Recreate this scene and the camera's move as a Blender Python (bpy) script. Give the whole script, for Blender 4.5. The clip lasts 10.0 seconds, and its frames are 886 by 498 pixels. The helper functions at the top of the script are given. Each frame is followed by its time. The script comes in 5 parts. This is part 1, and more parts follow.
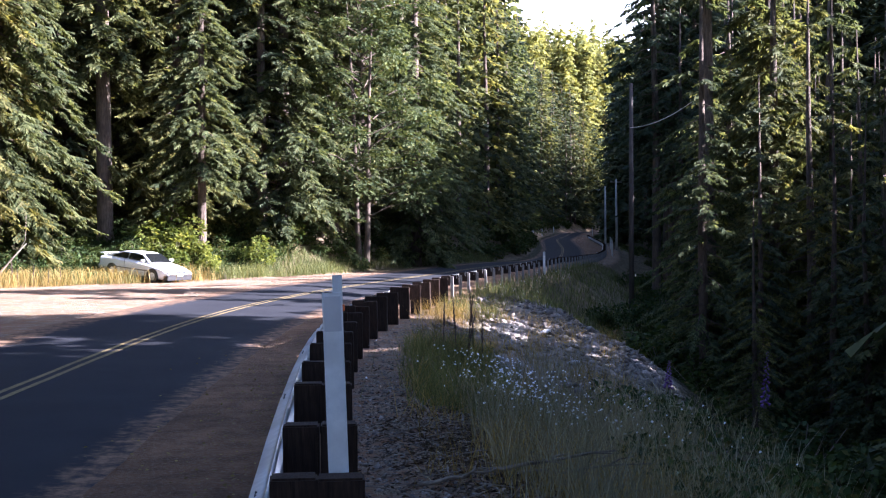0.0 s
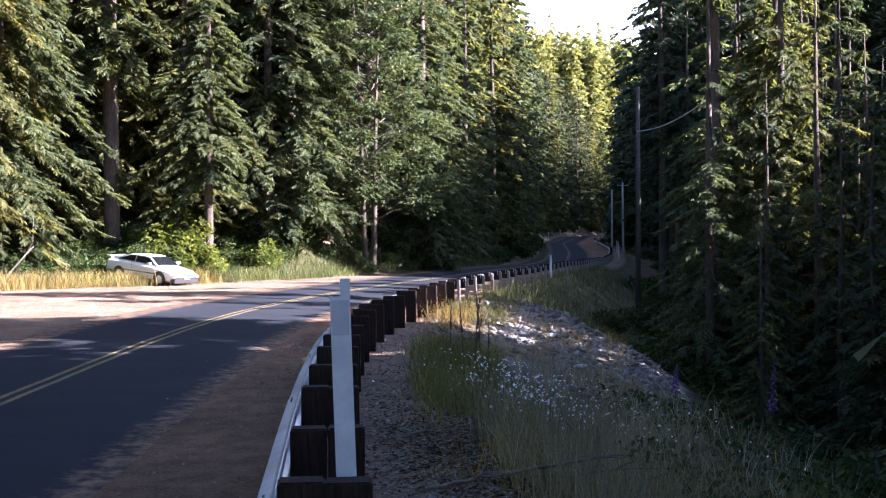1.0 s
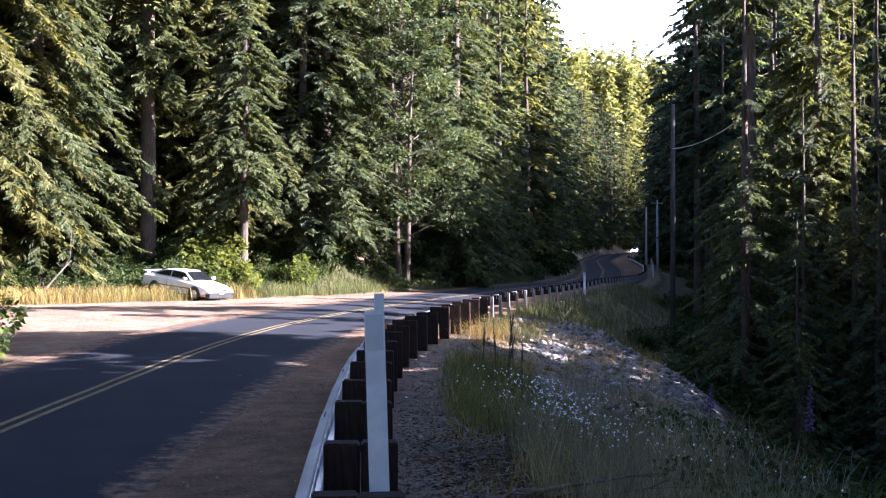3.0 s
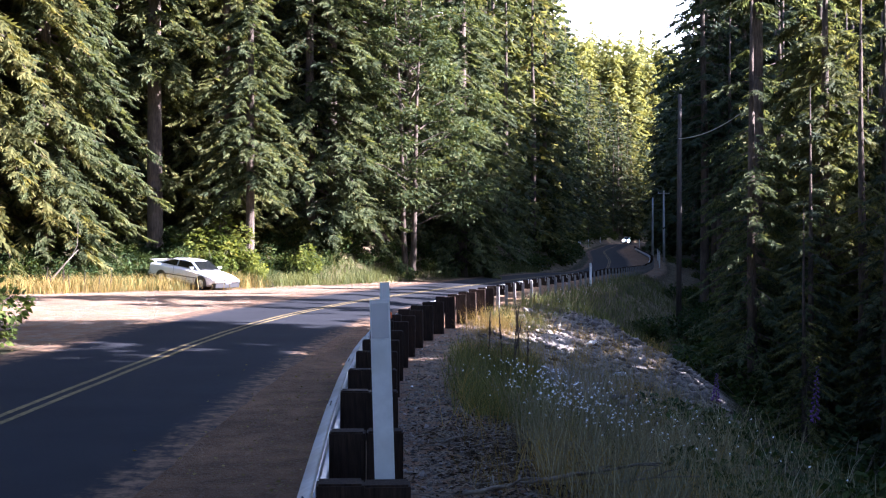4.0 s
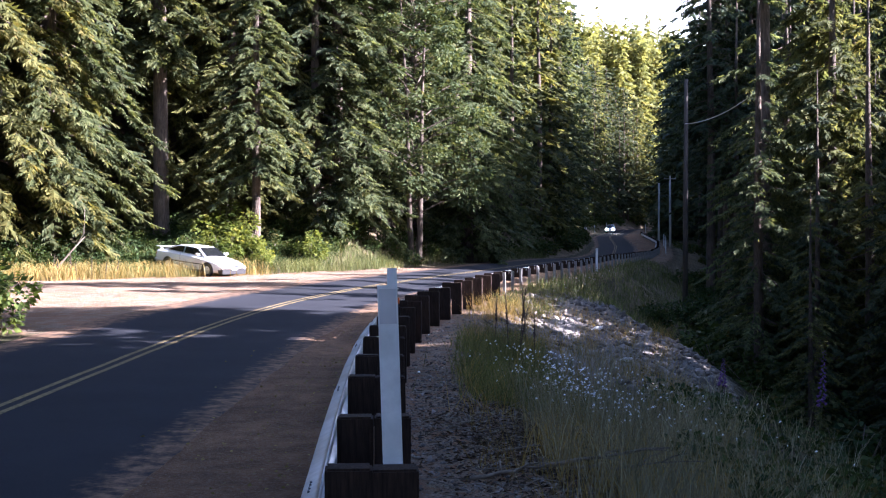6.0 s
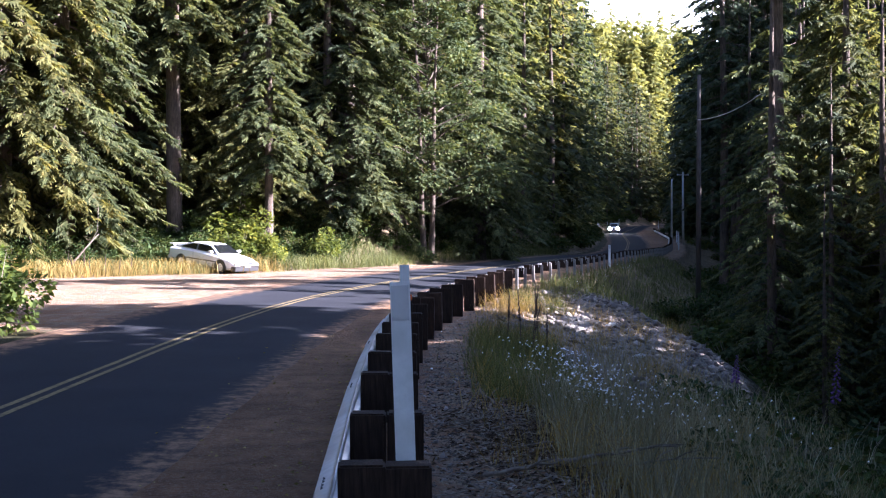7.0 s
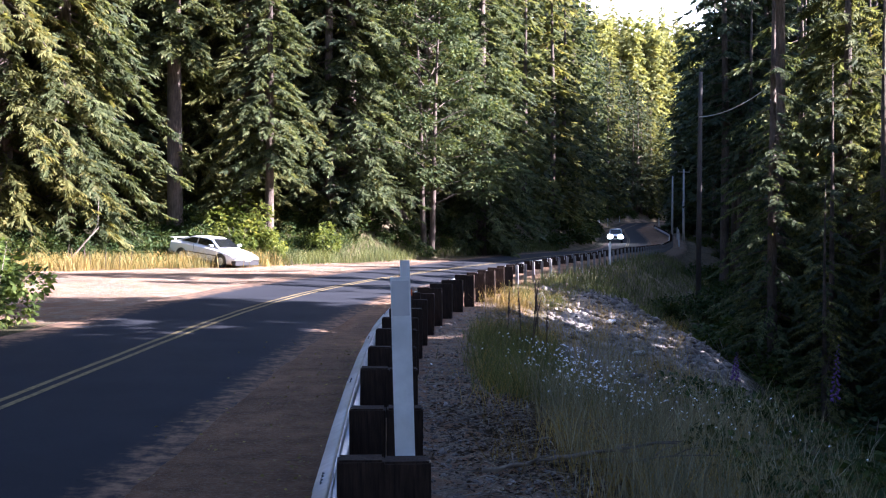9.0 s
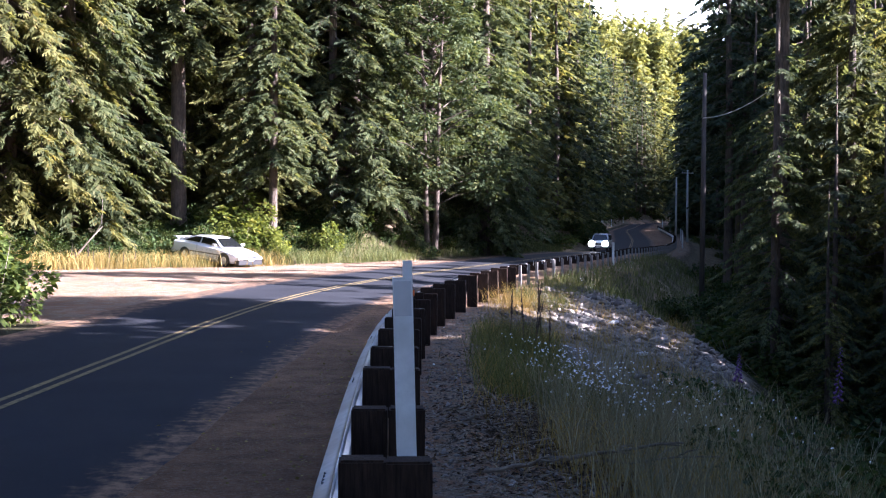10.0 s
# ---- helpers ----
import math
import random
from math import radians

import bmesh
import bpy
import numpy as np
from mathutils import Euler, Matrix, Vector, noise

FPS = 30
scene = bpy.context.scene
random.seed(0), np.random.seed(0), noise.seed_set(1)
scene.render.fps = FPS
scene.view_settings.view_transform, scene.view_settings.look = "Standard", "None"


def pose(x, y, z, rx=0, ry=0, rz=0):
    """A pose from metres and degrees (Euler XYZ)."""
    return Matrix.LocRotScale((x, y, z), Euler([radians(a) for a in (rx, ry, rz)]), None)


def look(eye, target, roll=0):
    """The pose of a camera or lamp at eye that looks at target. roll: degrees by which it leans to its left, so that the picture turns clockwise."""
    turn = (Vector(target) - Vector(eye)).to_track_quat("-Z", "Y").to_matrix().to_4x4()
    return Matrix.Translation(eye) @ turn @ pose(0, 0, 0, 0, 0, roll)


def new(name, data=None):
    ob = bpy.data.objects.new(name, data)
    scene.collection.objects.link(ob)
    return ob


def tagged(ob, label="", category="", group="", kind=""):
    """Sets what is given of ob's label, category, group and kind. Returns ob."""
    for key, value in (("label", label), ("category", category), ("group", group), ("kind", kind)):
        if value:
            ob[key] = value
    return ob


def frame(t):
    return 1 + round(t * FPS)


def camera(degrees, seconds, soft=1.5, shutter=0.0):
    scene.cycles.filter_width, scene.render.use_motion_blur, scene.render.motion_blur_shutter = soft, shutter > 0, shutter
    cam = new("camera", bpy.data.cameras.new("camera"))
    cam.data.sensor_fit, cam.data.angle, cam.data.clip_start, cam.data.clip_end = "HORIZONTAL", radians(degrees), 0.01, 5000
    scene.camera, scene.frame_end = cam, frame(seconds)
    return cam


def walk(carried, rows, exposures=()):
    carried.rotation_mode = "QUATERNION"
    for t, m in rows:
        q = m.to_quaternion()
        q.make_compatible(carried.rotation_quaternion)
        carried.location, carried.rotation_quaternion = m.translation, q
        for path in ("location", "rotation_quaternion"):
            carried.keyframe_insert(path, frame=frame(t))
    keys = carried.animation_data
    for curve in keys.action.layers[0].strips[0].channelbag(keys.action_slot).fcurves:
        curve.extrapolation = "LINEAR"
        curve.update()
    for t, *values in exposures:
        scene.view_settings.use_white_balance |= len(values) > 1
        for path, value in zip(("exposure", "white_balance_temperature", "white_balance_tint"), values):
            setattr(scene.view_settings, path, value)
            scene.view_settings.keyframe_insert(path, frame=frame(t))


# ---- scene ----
cam = camera(43.0, 10.0, soft=1.2)
PATH = [
    (0, pose(0.016, 0.020, 2.015, 89.481, 0.579, -3.410)),
    (0.5, pose(0.011, 0.023, 2.014, 89.454, 1.003, -3.212)),
    (1, pose(0.007, 0.028, 2.018, 89.648, 0.499, -3.087)),
    (1.5, pose(0.001, 0.024, 2.004, 89.969, 0.179, -2.449)),
    (2, pose(0.002, 0.028, 2.005, 90.232, 0.006, -1.999)),
    (2.5, pose(-0.001, 0.029, 2.011, 90.573, 0.116, -1.679)),
    (4, pose(0.005, 0.010, 2.003, 90.012, 0.082, -1.073)),
    (4.5, pose(0.003, 0.019, 2.003, 89.593, 0.256, -1.154)),
    (5, pose(-0.005, -0.012, 1.996, 89.386, 0.499, -0.936)),
    (5.5, pose(-0.003, -0.001, 2.001, 89.372, 0.186, -0.996)),
    (7, pose(-0.003, 0.005, 1.999, 89.139, 0.327, -0.138)),
    (7.5, pose(0.000, -0.000, 2.000, 89.194, 0.000, 0.000)),
    (8, pose(-0.006, 0.014, 2.006, 88.997, 0.252, -0.278)),
    (8.5, pose(0.002, 0.005, 1.999, 89.053, -0.305, -0.287)),
    (9, pose(-0.005, 0.010, 1.999, 88.911, -0.040, -0.117)),
    (9.5, pose(-0.001, 0.003, 2.001, 88.944, -0.317, 0.020)),
    (10, pose(0.001, 0.009, 2.001, 88.919, -0.253, 0.062)),
]
walk(cam, PATH)

# ---- world, sun and exposure ----
SUN_EL, SUN_FROM = radians(30), Vector((1.0, -0.12, 0)).normalized()
world = bpy.data.worlds.new("sky")
scene.world = world
world.use_nodes = True
wn = world.node_tree
sky = wn.nodes.new("ShaderNodeTexSky")
sky.sky_type, sky.sun_disc = "NISHITA", False
sky.dust_density, sky.air_density, sky.ozone_density = 1.6, 1.1, 0.9
sky.sun_elevation, sky.sun_rotation = SUN_EL, math.atan2(SUN_FROM.x, SUN_FROM.y)
wn.links.new(sky.outputs[0], wn.nodes["Background"].inputs[0])
wn.nodes["Background"].inputs[1].default_value = 0.046
sun_data = bpy.data.lights.new("sun", "SUN")
sun_data.energy, sun_data.angle, sun_data.color = 5.0, radians(0.55), (1.0, 0.885, 0.78)
sun = new("sun", sun_data)
sun_dir = Vector((SUN_FROM.x * math.cos(SUN_EL), SUN_FROM.y * math.cos(SUN_EL), math.sin(SUN_EL)))
sun.matrix_world = look(sun_dir * 200, (0, 0, 0))
scene.view_settings.exposure = 3.3
scene.view_settings.use_white_balance = True
scene.view_settings.white_balance_temperature, scene.view_settings.white_balance_tint = 5300, 24


# ---- materials ----
def node_material(name):
    m = bpy.data.materials.new(name)
    m.use_nodes = True
    nt = m.node_tree
    return m, nt, nt.nodes["Principled BSDF"], nt.nodes["Material Output"]


def noise_tex(nt, scale, detail=4, rough=0.6, coord="Object", stretch=None):
    tc = nt.nodes.new("ShaderNodeTexCoord")
    tex = nt.nodes.new("ShaderNodeTexNoise")
    tex.inputs["Scale"].default_value, tex.inputs["Detail"].default_value, tex.inputs["Roughness"].default_value = scale, detail, rough
    if stretch:
        mp = nt.nodes.new("ShaderNodeMapping")
        mp.inputs["Scale"].default_value = stretch
        nt.links.new(tc.outputs[coord], mp.inputs[0])
        nt.links.new(mp.outputs[0], tex.inputs["Vector"])
    else:
        nt.links.new(tc.outputs[coord], tex.inputs["Vector"])
    return tex.outputs["Fac"]


def ramp(nt, fac, stops):
    r = nt.nodes.new("ShaderNodeValToRGB")
    e = r.color_ramp.elements
    while len(e) < len(stops):
        e.new(0.5)
    for el, (p, c) in zip(e, stops):
        el.position, el.color = p, (*c, 1)
    nt.links.new(fac, r.inputs[0])
    return r.outputs[0]


def mix(nt, fac, a, b, kind="MIX"):
    n = nt.nodes.new("ShaderNodeMix")
    n.data_type, n.blend_type = "RGBA", kind
    for sock, v in ((n.inputs[0], fac), (n.inputs[6], a), (n.inputs[7], b)):
        if isinstance(v, (int, float)):
            sock.default_value = v
        elif isinstance(v, tuple):
            sock.default_value = (*v, 1)
        else:
            nt.links.new(v, sock)
    return n.outputs[2]


def bump(nt, bsdf, height, strength, distance):
    b = nt.nodes.new("ShaderNodeBump")
    b.inputs["Strength"].default_value, b.inputs["Distance"].default_value = strength, distance
    nt.links.new(height, b.inputs["Height"])
    nt.links.new(b.outputs[0], bsdf.inputs["Normal"])


def rough_material(name, dark, light, fine, coarse, rough=0.8, metal=0.0, relief=0.5, depth=0.01, stretch=None, stain=None, island=False):
    """Two scales of colour between dark and light, with relief."""
    m, nt, bs, out = node_material(name)
    f1 = noise_tex(nt, fine, 5, 0.65, stretch=stretch)
    f2 = noise_tex(nt, coarse, 3, 0.5)
    col = ramp(nt, f1, [(0.3, dark), (0.7, light)])
    s = stain or tuple(v * 0.6 for v in dark)
    fac = ramp(nt, f2, [(0.42, (0, 0, 0)), (0.68, (0.7, 0.7, 0.7))])
    col = mix(nt, fac, col, s)
    if island:
        geo = nt.nodes.new("ShaderNodeNewGeometry")
        col = mix(nt, 1.0, col, ramp(nt, geo.outputs["Random Per Island"], [(0.0, (0.35, 0.33, 0.32)), (0.6, (0.9, 0.88, 0.86)), (1.0, (1.35, 1.3, 1.25))]), "MULTIPLY")
    nt.links.new(col, bs.inputs["Base Color"])
    bs.inputs["Roughness"].default_value, bs.inputs["Metallic"].default_value = rough, metal
    bump(nt, bs, f1, relief, depth)
    return m


def plain_material(name, color, rough=0.5, metal=0.0, vary=0.12, scale=6.0, coat=0.0):
    m, nt, bs, out = node_material(name)
    f = noise_tex(nt, scale, 4, 0.6)
    col = ramp(nt, f, [(0.3, tuple(c * (1 - vary) for c in color)), (0.7, tuple(min(1, c * (1 + vary)) for c in color))])
    nt.links.new(col, bs.inputs["Base Color"])
    bs.inputs["Roughness"].default_value, bs.inputs["Metallic"].default_value = rough, metal
    bs.inputs["Coat Weight"].default_value = coat
    return m


def leaf_material(name, low, high, old, thin=0.3, patch=0.35):
    """Foliage that lets some light through, varied leaf by leaf and in patches."""
    m, nt, bs, out = node_material(name)
    geo = nt.nodes.new("ShaderNodeNewGeometry")
    info = nt.nodes.new("ShaderNodeObjectInfo")
    col = ramp(nt, geo.outputs["Random Per Island"], [(0.0, low), (0.85, high), (1.0, old)])
    pf = ramp(nt, noise_tex(nt, patch, 3, 0.5), [(0.35, (0.55, 0.6, 0.6)), (0.7, (1.15, 1.1, 0.95))])
    col = mix(nt, 1.0, col, pf, "MULTIPLY")
    of = ramp(nt, info.outputs["Random"], [(0.0, (0.8, 0.9, 0.95)), (1.0, (1.2, 1.1, 0.85))])
    col = mix(nt, 1.0, col, of, "MULTIPLY")
    nt.links.new(col, bs.inputs["Base Color"])
    bs.inputs["Roughness"].default_value = 0.7
    bs.inputs["Specular IOR Level"].default_value = 0.15
    tr = nt.nodes.new("ShaderNodeBsdfTranslucent")
    nt.links.new(mix(nt, 1.0, col, (1.3, 1.2, 0.7), "MULTIPLY"), tr.inputs[0])
    ms = nt.nodes.new("ShaderNodeMixShader")
    ms.inputs[0].default_value = thin
    nt.links.new(bs.outputs[0], ms.inputs[1])
    nt.links.new(tr.outputs[0], ms.inputs[2])
    nt.links.new(ms.outputs[0], out.inputs[0])
    return m


def ground_material():
    """Soil, needles, gravel and turf, by the kind of ground stored on the sheet."""
    m, nt, bs, out = node_material("forest_ground")
    fine, mid, big = noise_tex(nt, 22, 6, 0.7), noise_tex(nt, 3.0, 5, 0.65), noise_tex(nt, 0.35, 3)
    soil = ramp(nt, fine, [(0.3, (0.018, 0.02, 0.01)), (0.55, (0.05, 0.045, 0.022)), (0.75, (0.10, 0.085, 0.045))])
    gravel = ramp(nt, fine, [(0.28, (0.09, 0.066, 0.048)), (0.5, (0.23, 0.175, 0.13)), (0.72, (0.44, 0.37, 0.29))])
    needles = ramp(nt, mid, [(0.3, (0.1, 0.052, 0.028)), (0.7, (0.27, 0.15, 0.082))])
    turf = ramp(nt, fine, [(0.3, (0.055, 0.045, 0.026)), (0.55, (0.16, 0.125, 0.075)), (0.75, (0.34, 0.27, 0.17))])
    scree = ramp(nt, fine, [(0.3, (0.09, 0.08, 0.07)), (0.55, (0.24, 0.22, 0.2)), (0.75, (0.42, 0.4, 0.37))])
    grav = mix(nt, ramp(nt, mid, [(0.43, (0, 0, 0)), (0.58, (0.85, 0.85, 0.85))]), gravel, needles)
    col = soil
    for name, layer in (("turf", turf), ("gravel", grav), ("needles", mix(nt, ramp(nt, fine, [(0.4, (0, 0, 0)), (0.7, (0.5, 0.5, 0.5))]), needles, gravel)), ("scree", scree)):
        at = nt.nodes.new("ShaderNodeAttribute")
        at.attribute_name = name
        a = nt.nodes.new("ShaderNodeMath")
        a.operation = "ADD"
        a.use_clamp = True
        b = nt.nodes.new("ShaderNodeMath")
        b.operation, b.inputs[1].default_value, b.inputs[2].default_value = "MULTIPLY_ADD", 0.9, -0.45
        nt.links.new(mid, b.inputs[0])
        nt.links.new(at.outputs["Fac"], a.inputs[0])
        nt.links.new(b.outputs[0], a.inputs[1])
        sh = ramp(nt, a.outputs[0], [(0.35, (0, 0, 0)), (0.6, (1, 1, 1))])
        col = mix(nt, sh, col, layer)
    col = mix(nt, 1.0, col, ramp(nt, big, [(0.35, (0.75, 0.75, 0.75)), (0.65, (1.15, 1.12, 1.08))]), "MULTIPLY")
    nt.links.new(col, bs.inputs["Base Color"])
    bs.inputs["Roughness"].default_value = 0.95
    bs.inputs["Specular IOR Level"].default_value = 0.15
    bump(nt, bs, fine, 1.0, 0.08)
    return m


def asphalt_material():
    m, nt, bs, out = node_material("asphalt")
    grain, patch, drift = noise_tex(nt, 60, 5, 0.8), noise_tex(nt, 0.6, 4, 0.6), noise_tex(nt, 5.0, 6, 0.7)
    col = ramp(nt, grain, [(0.3, (0.008, 0.0085, 0.011)), (0.7, (0.025, 0.027, 0.035))])
    col = mix(nt, 1.0, col, ramp(nt, patch, [(0.35, (0.8, 0.8, 0.82)), (0.7, (1.2, 1.18, 1.15))]), "MULTIPLY")
    at = nt.nodes.new("ShaderNodeAttribute")
    at.attribute_name = "edge"
    a = nt.nodes.new("ShaderNodeMath")
    a.operation = "MULTIPLY"
    nt.links.new(at.outputs["Fac"], a.inputs[0])
    nt.links.new(drift, a.inputs[1])
    col = mix(nt, ramp(nt, a.outputs[0], [(0.3, (0, 0, 0)), (0.5, (0.95, 0.95, 0.95))]), col, ramp(nt, drift, [(0.35, (0.075, 0.045, 0.028)), (0.65, (0.2, 0.125, 0.075))]))
    nt.links.new(col, bs.inputs["Base Color"])
    bs.inputs["Roughness"].default_value = 0.92
    bs.inputs["Specular IOR Level"].default_value = 0.15
    bump(nt, bs, grain, 0.4, 0.006)
    return m


def paint_material():
    m, nt, bs, out = node_material("road_paint")
    f, g = noise_tex(nt, 14, 6, 0.75), noise_tex(nt, 1.2, 3)
    col = ramp(nt, f, [(0.36, (0.06, 0.05, 0.03)), (0.5, (0.2, 0.15, 0.065)), (0.7, (0.28, 0.215, 0.095))])
    col = mix(nt, ramp(nt, g, [(0.4, (0, 0, 0)), (0.7, (0.6, 0.6, 0.6))]), col, (0.09, 0.07, 0.04))
    nt.links.new(col, bs.inputs["Base Color"])
    bs.inputs["Roughness"].default_value = 0.85
    bs.inputs["Specular IOR Level"].default_value = 0.2
    return m


def glow_material(name, color, strength):
    m, nt, bs, out = node_material(name)
    bs.inputs["Emission Color"].default_value = (*color, 1)
    bs.inputs["Emission Strength"].default_value = strength
    return m


GROUND, ASPHALT, PAINT = ground_material(), asphalt_material(), paint_material()
SLIM = rough_material("weathered_grey_post", (0.09, 0.085, 0.08), (0.26, 0.25, 0.24), 10, 2.0, 0.8, 0, 0.4, 0.005, (3, 3, 0.5))
TIMBER = rough_material("creosoted_timber", (0.012, 0.008, 0.006), (0.048, 0.03, 0.021), 9, 1.6, 0.85, 0, 0.6, 0.01, (6, 6, 0.5))
TIMBER.node_tree.nodes["Principled BSDF"].inputs["Specular IOR Level"].default_value = 0.15
ZINC = rough_material("galvanised_steel", (0.5, 0.51, 0.54), (0.68, 0.69, 0.72), 14, 1.2, 0.45, 0.45, 0.1, 0.002, None, (0.3, 0.28, 0.26))
WHITE = rough_material("white_plastic", (0.62, 0.62, 0.6), (0.78, 0.78, 0.76), 12, 2.5, 0.5, 0, 0.1, 0.002, None, (0.5, 0.49, 0.45))
SHEET = plain_material("reflective_sheeting", (0.5, 0.5, 0.5), 0.25, 0, 0.05, 9)
AMBER = plain_material("amber_reflector", (0.75, 0.16, 0.04), 0.25, 0, 0.15, 20)
BARK = rough_material("conifer_bark", (0.04, 0.028, 0.02), (0.16, 0.12, 0.09), 5, 0.7, 0.95, 0, 1.0, 0.05, (3, 3, 0.5))
POLE_WOOD = rough_material("weathered_pole", (0.03, 0.024, 0.02), (0.085, 0.068, 0.056), 8, 0.6, 0.9, 0, 0.5, 0.01, (4, 4, 0.2))
PALE_POLE = rough_material("silvered_pole", (0.36, 0.34, 0.31), (0.58, 0.56, 0.52), 8, 0.6, 0.85, 0, 0.4, 0.01, (4, 4, 0.2))
FIR = leaf_material("fir_needles", (0.045, 0.06, 0.032), (0.165, 0.18, 0.085), (0.2, 0.185, 0.09), 0.5)
# Spruce tone; it also paints the shade on the far hill's foot.
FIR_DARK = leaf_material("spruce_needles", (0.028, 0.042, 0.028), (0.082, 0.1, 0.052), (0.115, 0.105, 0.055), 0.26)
CEDAR = leaf_material("cedar_sprays", (0.05, 0.06, 0.026), (0.17, 0.175, 0.075), (0.2, 0.17, 0.08), 0.5)
# Paler than fir: the hillside's sunlight is put into the needle colour.
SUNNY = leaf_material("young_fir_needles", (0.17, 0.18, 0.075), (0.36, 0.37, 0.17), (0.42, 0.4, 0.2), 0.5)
STRAW = leaf_material("bleached_straw", (0.2, 0.165, 0.1), (0.42, 0.36, 0.25), (0.55, 0.5, 0.4), 0.1, 0.8)
BARK_LITTER = leaf_material("bark_litter", (0.02, 0.013, 0.009), (0.08, 0.052, 0.035), (0.16, 0.11, 0.07), 0.05, 0.8)
BROADLEAF = leaf_material("maple_leaves", (0.07, 0.095, 0.026), (0.18, 0.22, 0.055), (0.23, 0.23, 0.07), 0.45, 0.8)
ALDER = leaf_material("alder_leaves", (0.04, 0.06, 0.03), (0.115, 0.14, 0.062), (0.17, 0.16, 0.07), 0.33, 0.5)
BRUSH = leaf_material("undergrowth_leaves", (0.025, 0.045, 0.016), (0.07, 0.1, 0.03), (0.13, 0.11, 0.04), 0.3, 0.6)
DRY_GRASS = leaf_material("dry_grass", (0.16, 0.12, 0.05), (0.36, 0.27, 0.11), (0.46, 0.37, 0.2), 0.3, 0.5)
GREEN_GRASS = leaf_material("green_grass", (0.06, 0.075, 0.03), (0.17, 0.185, 0.075), (0.32, 0.28, 0.16), 0.3, 0.5)
PETAL = plain_material("white_petals", (0.78, 0.78, 0.76), 0.6, 0, 0.1, 30)
PURPLE = plain_material("purple_bells", (0.14, 0.06, 0.19), 0.6, 0, 0.3, 20)
SEED = plain_material("brown_seed_heads", (0.06, 0.04, 0.028), 0.9, 0, 0.3, 20)
ROCK = rough_material("broken_rock", (0.13, 0.112, 0.098), (0.32, 0.285, 0.255), 6, 1.4, 0.9, 0, 0.7, 0.02, None, None, True)
PALE_ROCK = rough_material("pale_stone", (0.55, 0.55, 0.53), (0.75, 0.75, 0.74), 6, 1.4, 0.8, 0, 0.5, 0.01, None, (0.45, 0.44, 0.4))
DEAD_WOOD = rough_material("dead_wood", (0.09, 0.07, 0.05), (0.27, 0.22, 0.17), 10, 1.4, 0.9, 0, 0.6, 0.01, (1, 4, 4))
WIRE = plain_material("grey_cable", (0.34, 0.33, 0.31), 0.6)
CAR_WHITE = plain_material("white_car_paint", (0.78, 0.78, 0.77), 0.3, 0, 0.04, 2.0, 0.7)
CAR_SILVER = plain_material("pale_car_paint", (0.6, 0.61, 0.63), 0.32, 0, 0.05, 2.0, 0.6)
BLACK_TRIM = plain_material("black_trim", (0.022, 0.022, 0.024), 0.55, 0, 0.2)
GREY_TRIM = plain_material("grey_bumper", (0.13, 0.13, 0.14), 0.6, 0, 0.2)
GLASS = plain_material("dark_car_glass", (0.008, 0.009, 0.01), 0.12, 0, 0.1)
RUBBER = plain_material("tyre_rubber", (0.02, 0.02, 0.02), 0.9, 0, 0.2)
ALLOY = plain_material("alloy_rim", (0.5, 0.5, 0.52), 0.35, 0.8, 0.1)
LENS = plain_material("clear_lamp_lens", (0.5, 0.5, 0.5), 0.15, 0.2, 0.1)
RED_LENS = plain_material("red_lamp_lens", (0.3, 0.02, 0.015), 0.2, 0, 0.1)
HEADLIGHT = glow_material("lit_headlight", (1.0, 0.93, 0.8), 22.0)


# ---- mesh helpers ----
def mesh_from(name, verts, faces, material, smooth=False):
    me = bpy.data.meshes.new(name)
    me.from_pydata([tuple(v) for v in verts], [], [tuple(f) for f in faces])
    me.materials.append(material)
    if smooth:
        me.polygons.foreach_set("use_smooth", [True] * len(me.polygons))
    me.update()
    return me


def mesh_tris(name, verts, tris, material):
    """A triangle mesh from arrays."""
    verts, tris = np.asarray(verts, np.float32), np.asarray(tris, np.int32)
    me = bpy.data.meshes.new(name)
    me.vertices.add(len(verts))
    me.vertices.foreach_set("co", verts.ravel())
    me.loops.add(tris.size)
    me.loops.foreach_set("vertex_index", tris.ravel())
    me.polygons.add(len(tris))
    me.polygons.foreach_set("loop_start", np.arange(0, tris.size, 3, dtype=np.int32))
    me.materials.append(material)
    me.update(calc_edges=True)
    return me


def part(name, bm, material, parent, label=""):
    """Links a bmesh as one mesh object under a thing or part."""
    me = bpy.data.meshes.new(name)
    bm.to_mesh(me)
    bm.free()
    me.materials.append(material)
    ob = new(name, me)
    ob.parent = parent
    return tagged(ob, label)


def part_mesh(name, me, parent, label=""):
    ob = new(name, me)
    ob.parent = parent
    return tagged(ob, label)


def thing(name, m, label, category, group="", kind=""):
    ob = new(name)
    ob.empty_display_size = 0.2
    ob.matrix_basis = m
    return tagged(ob, label, category, group, kind)


def box(bm, x0, x1, y0, y1, z0, z1, bevel=0.0, m=None):
    made = bmesh.ops.create_cube(bm, size=1)["verts"]
    bmesh.ops.scale(bm, vec=(x1 - x0, y1 - y0, z1 - z0), verts=made)
    bmesh.ops.translate(bm, vec=((x0 + x1) / 2, (y0 + y1) / 2, (z0 + z1) / 2), verts=made)
    if m:
        bmesh.ops.transform(bm, matrix=m, verts=made)
    if bevel:
        edges = list({e for v in made for e in v.link_edges})
        bmesh.ops.bevel(bm, geom=edges, offset=bevel, segments=2, affect="EDGES")
    return bm


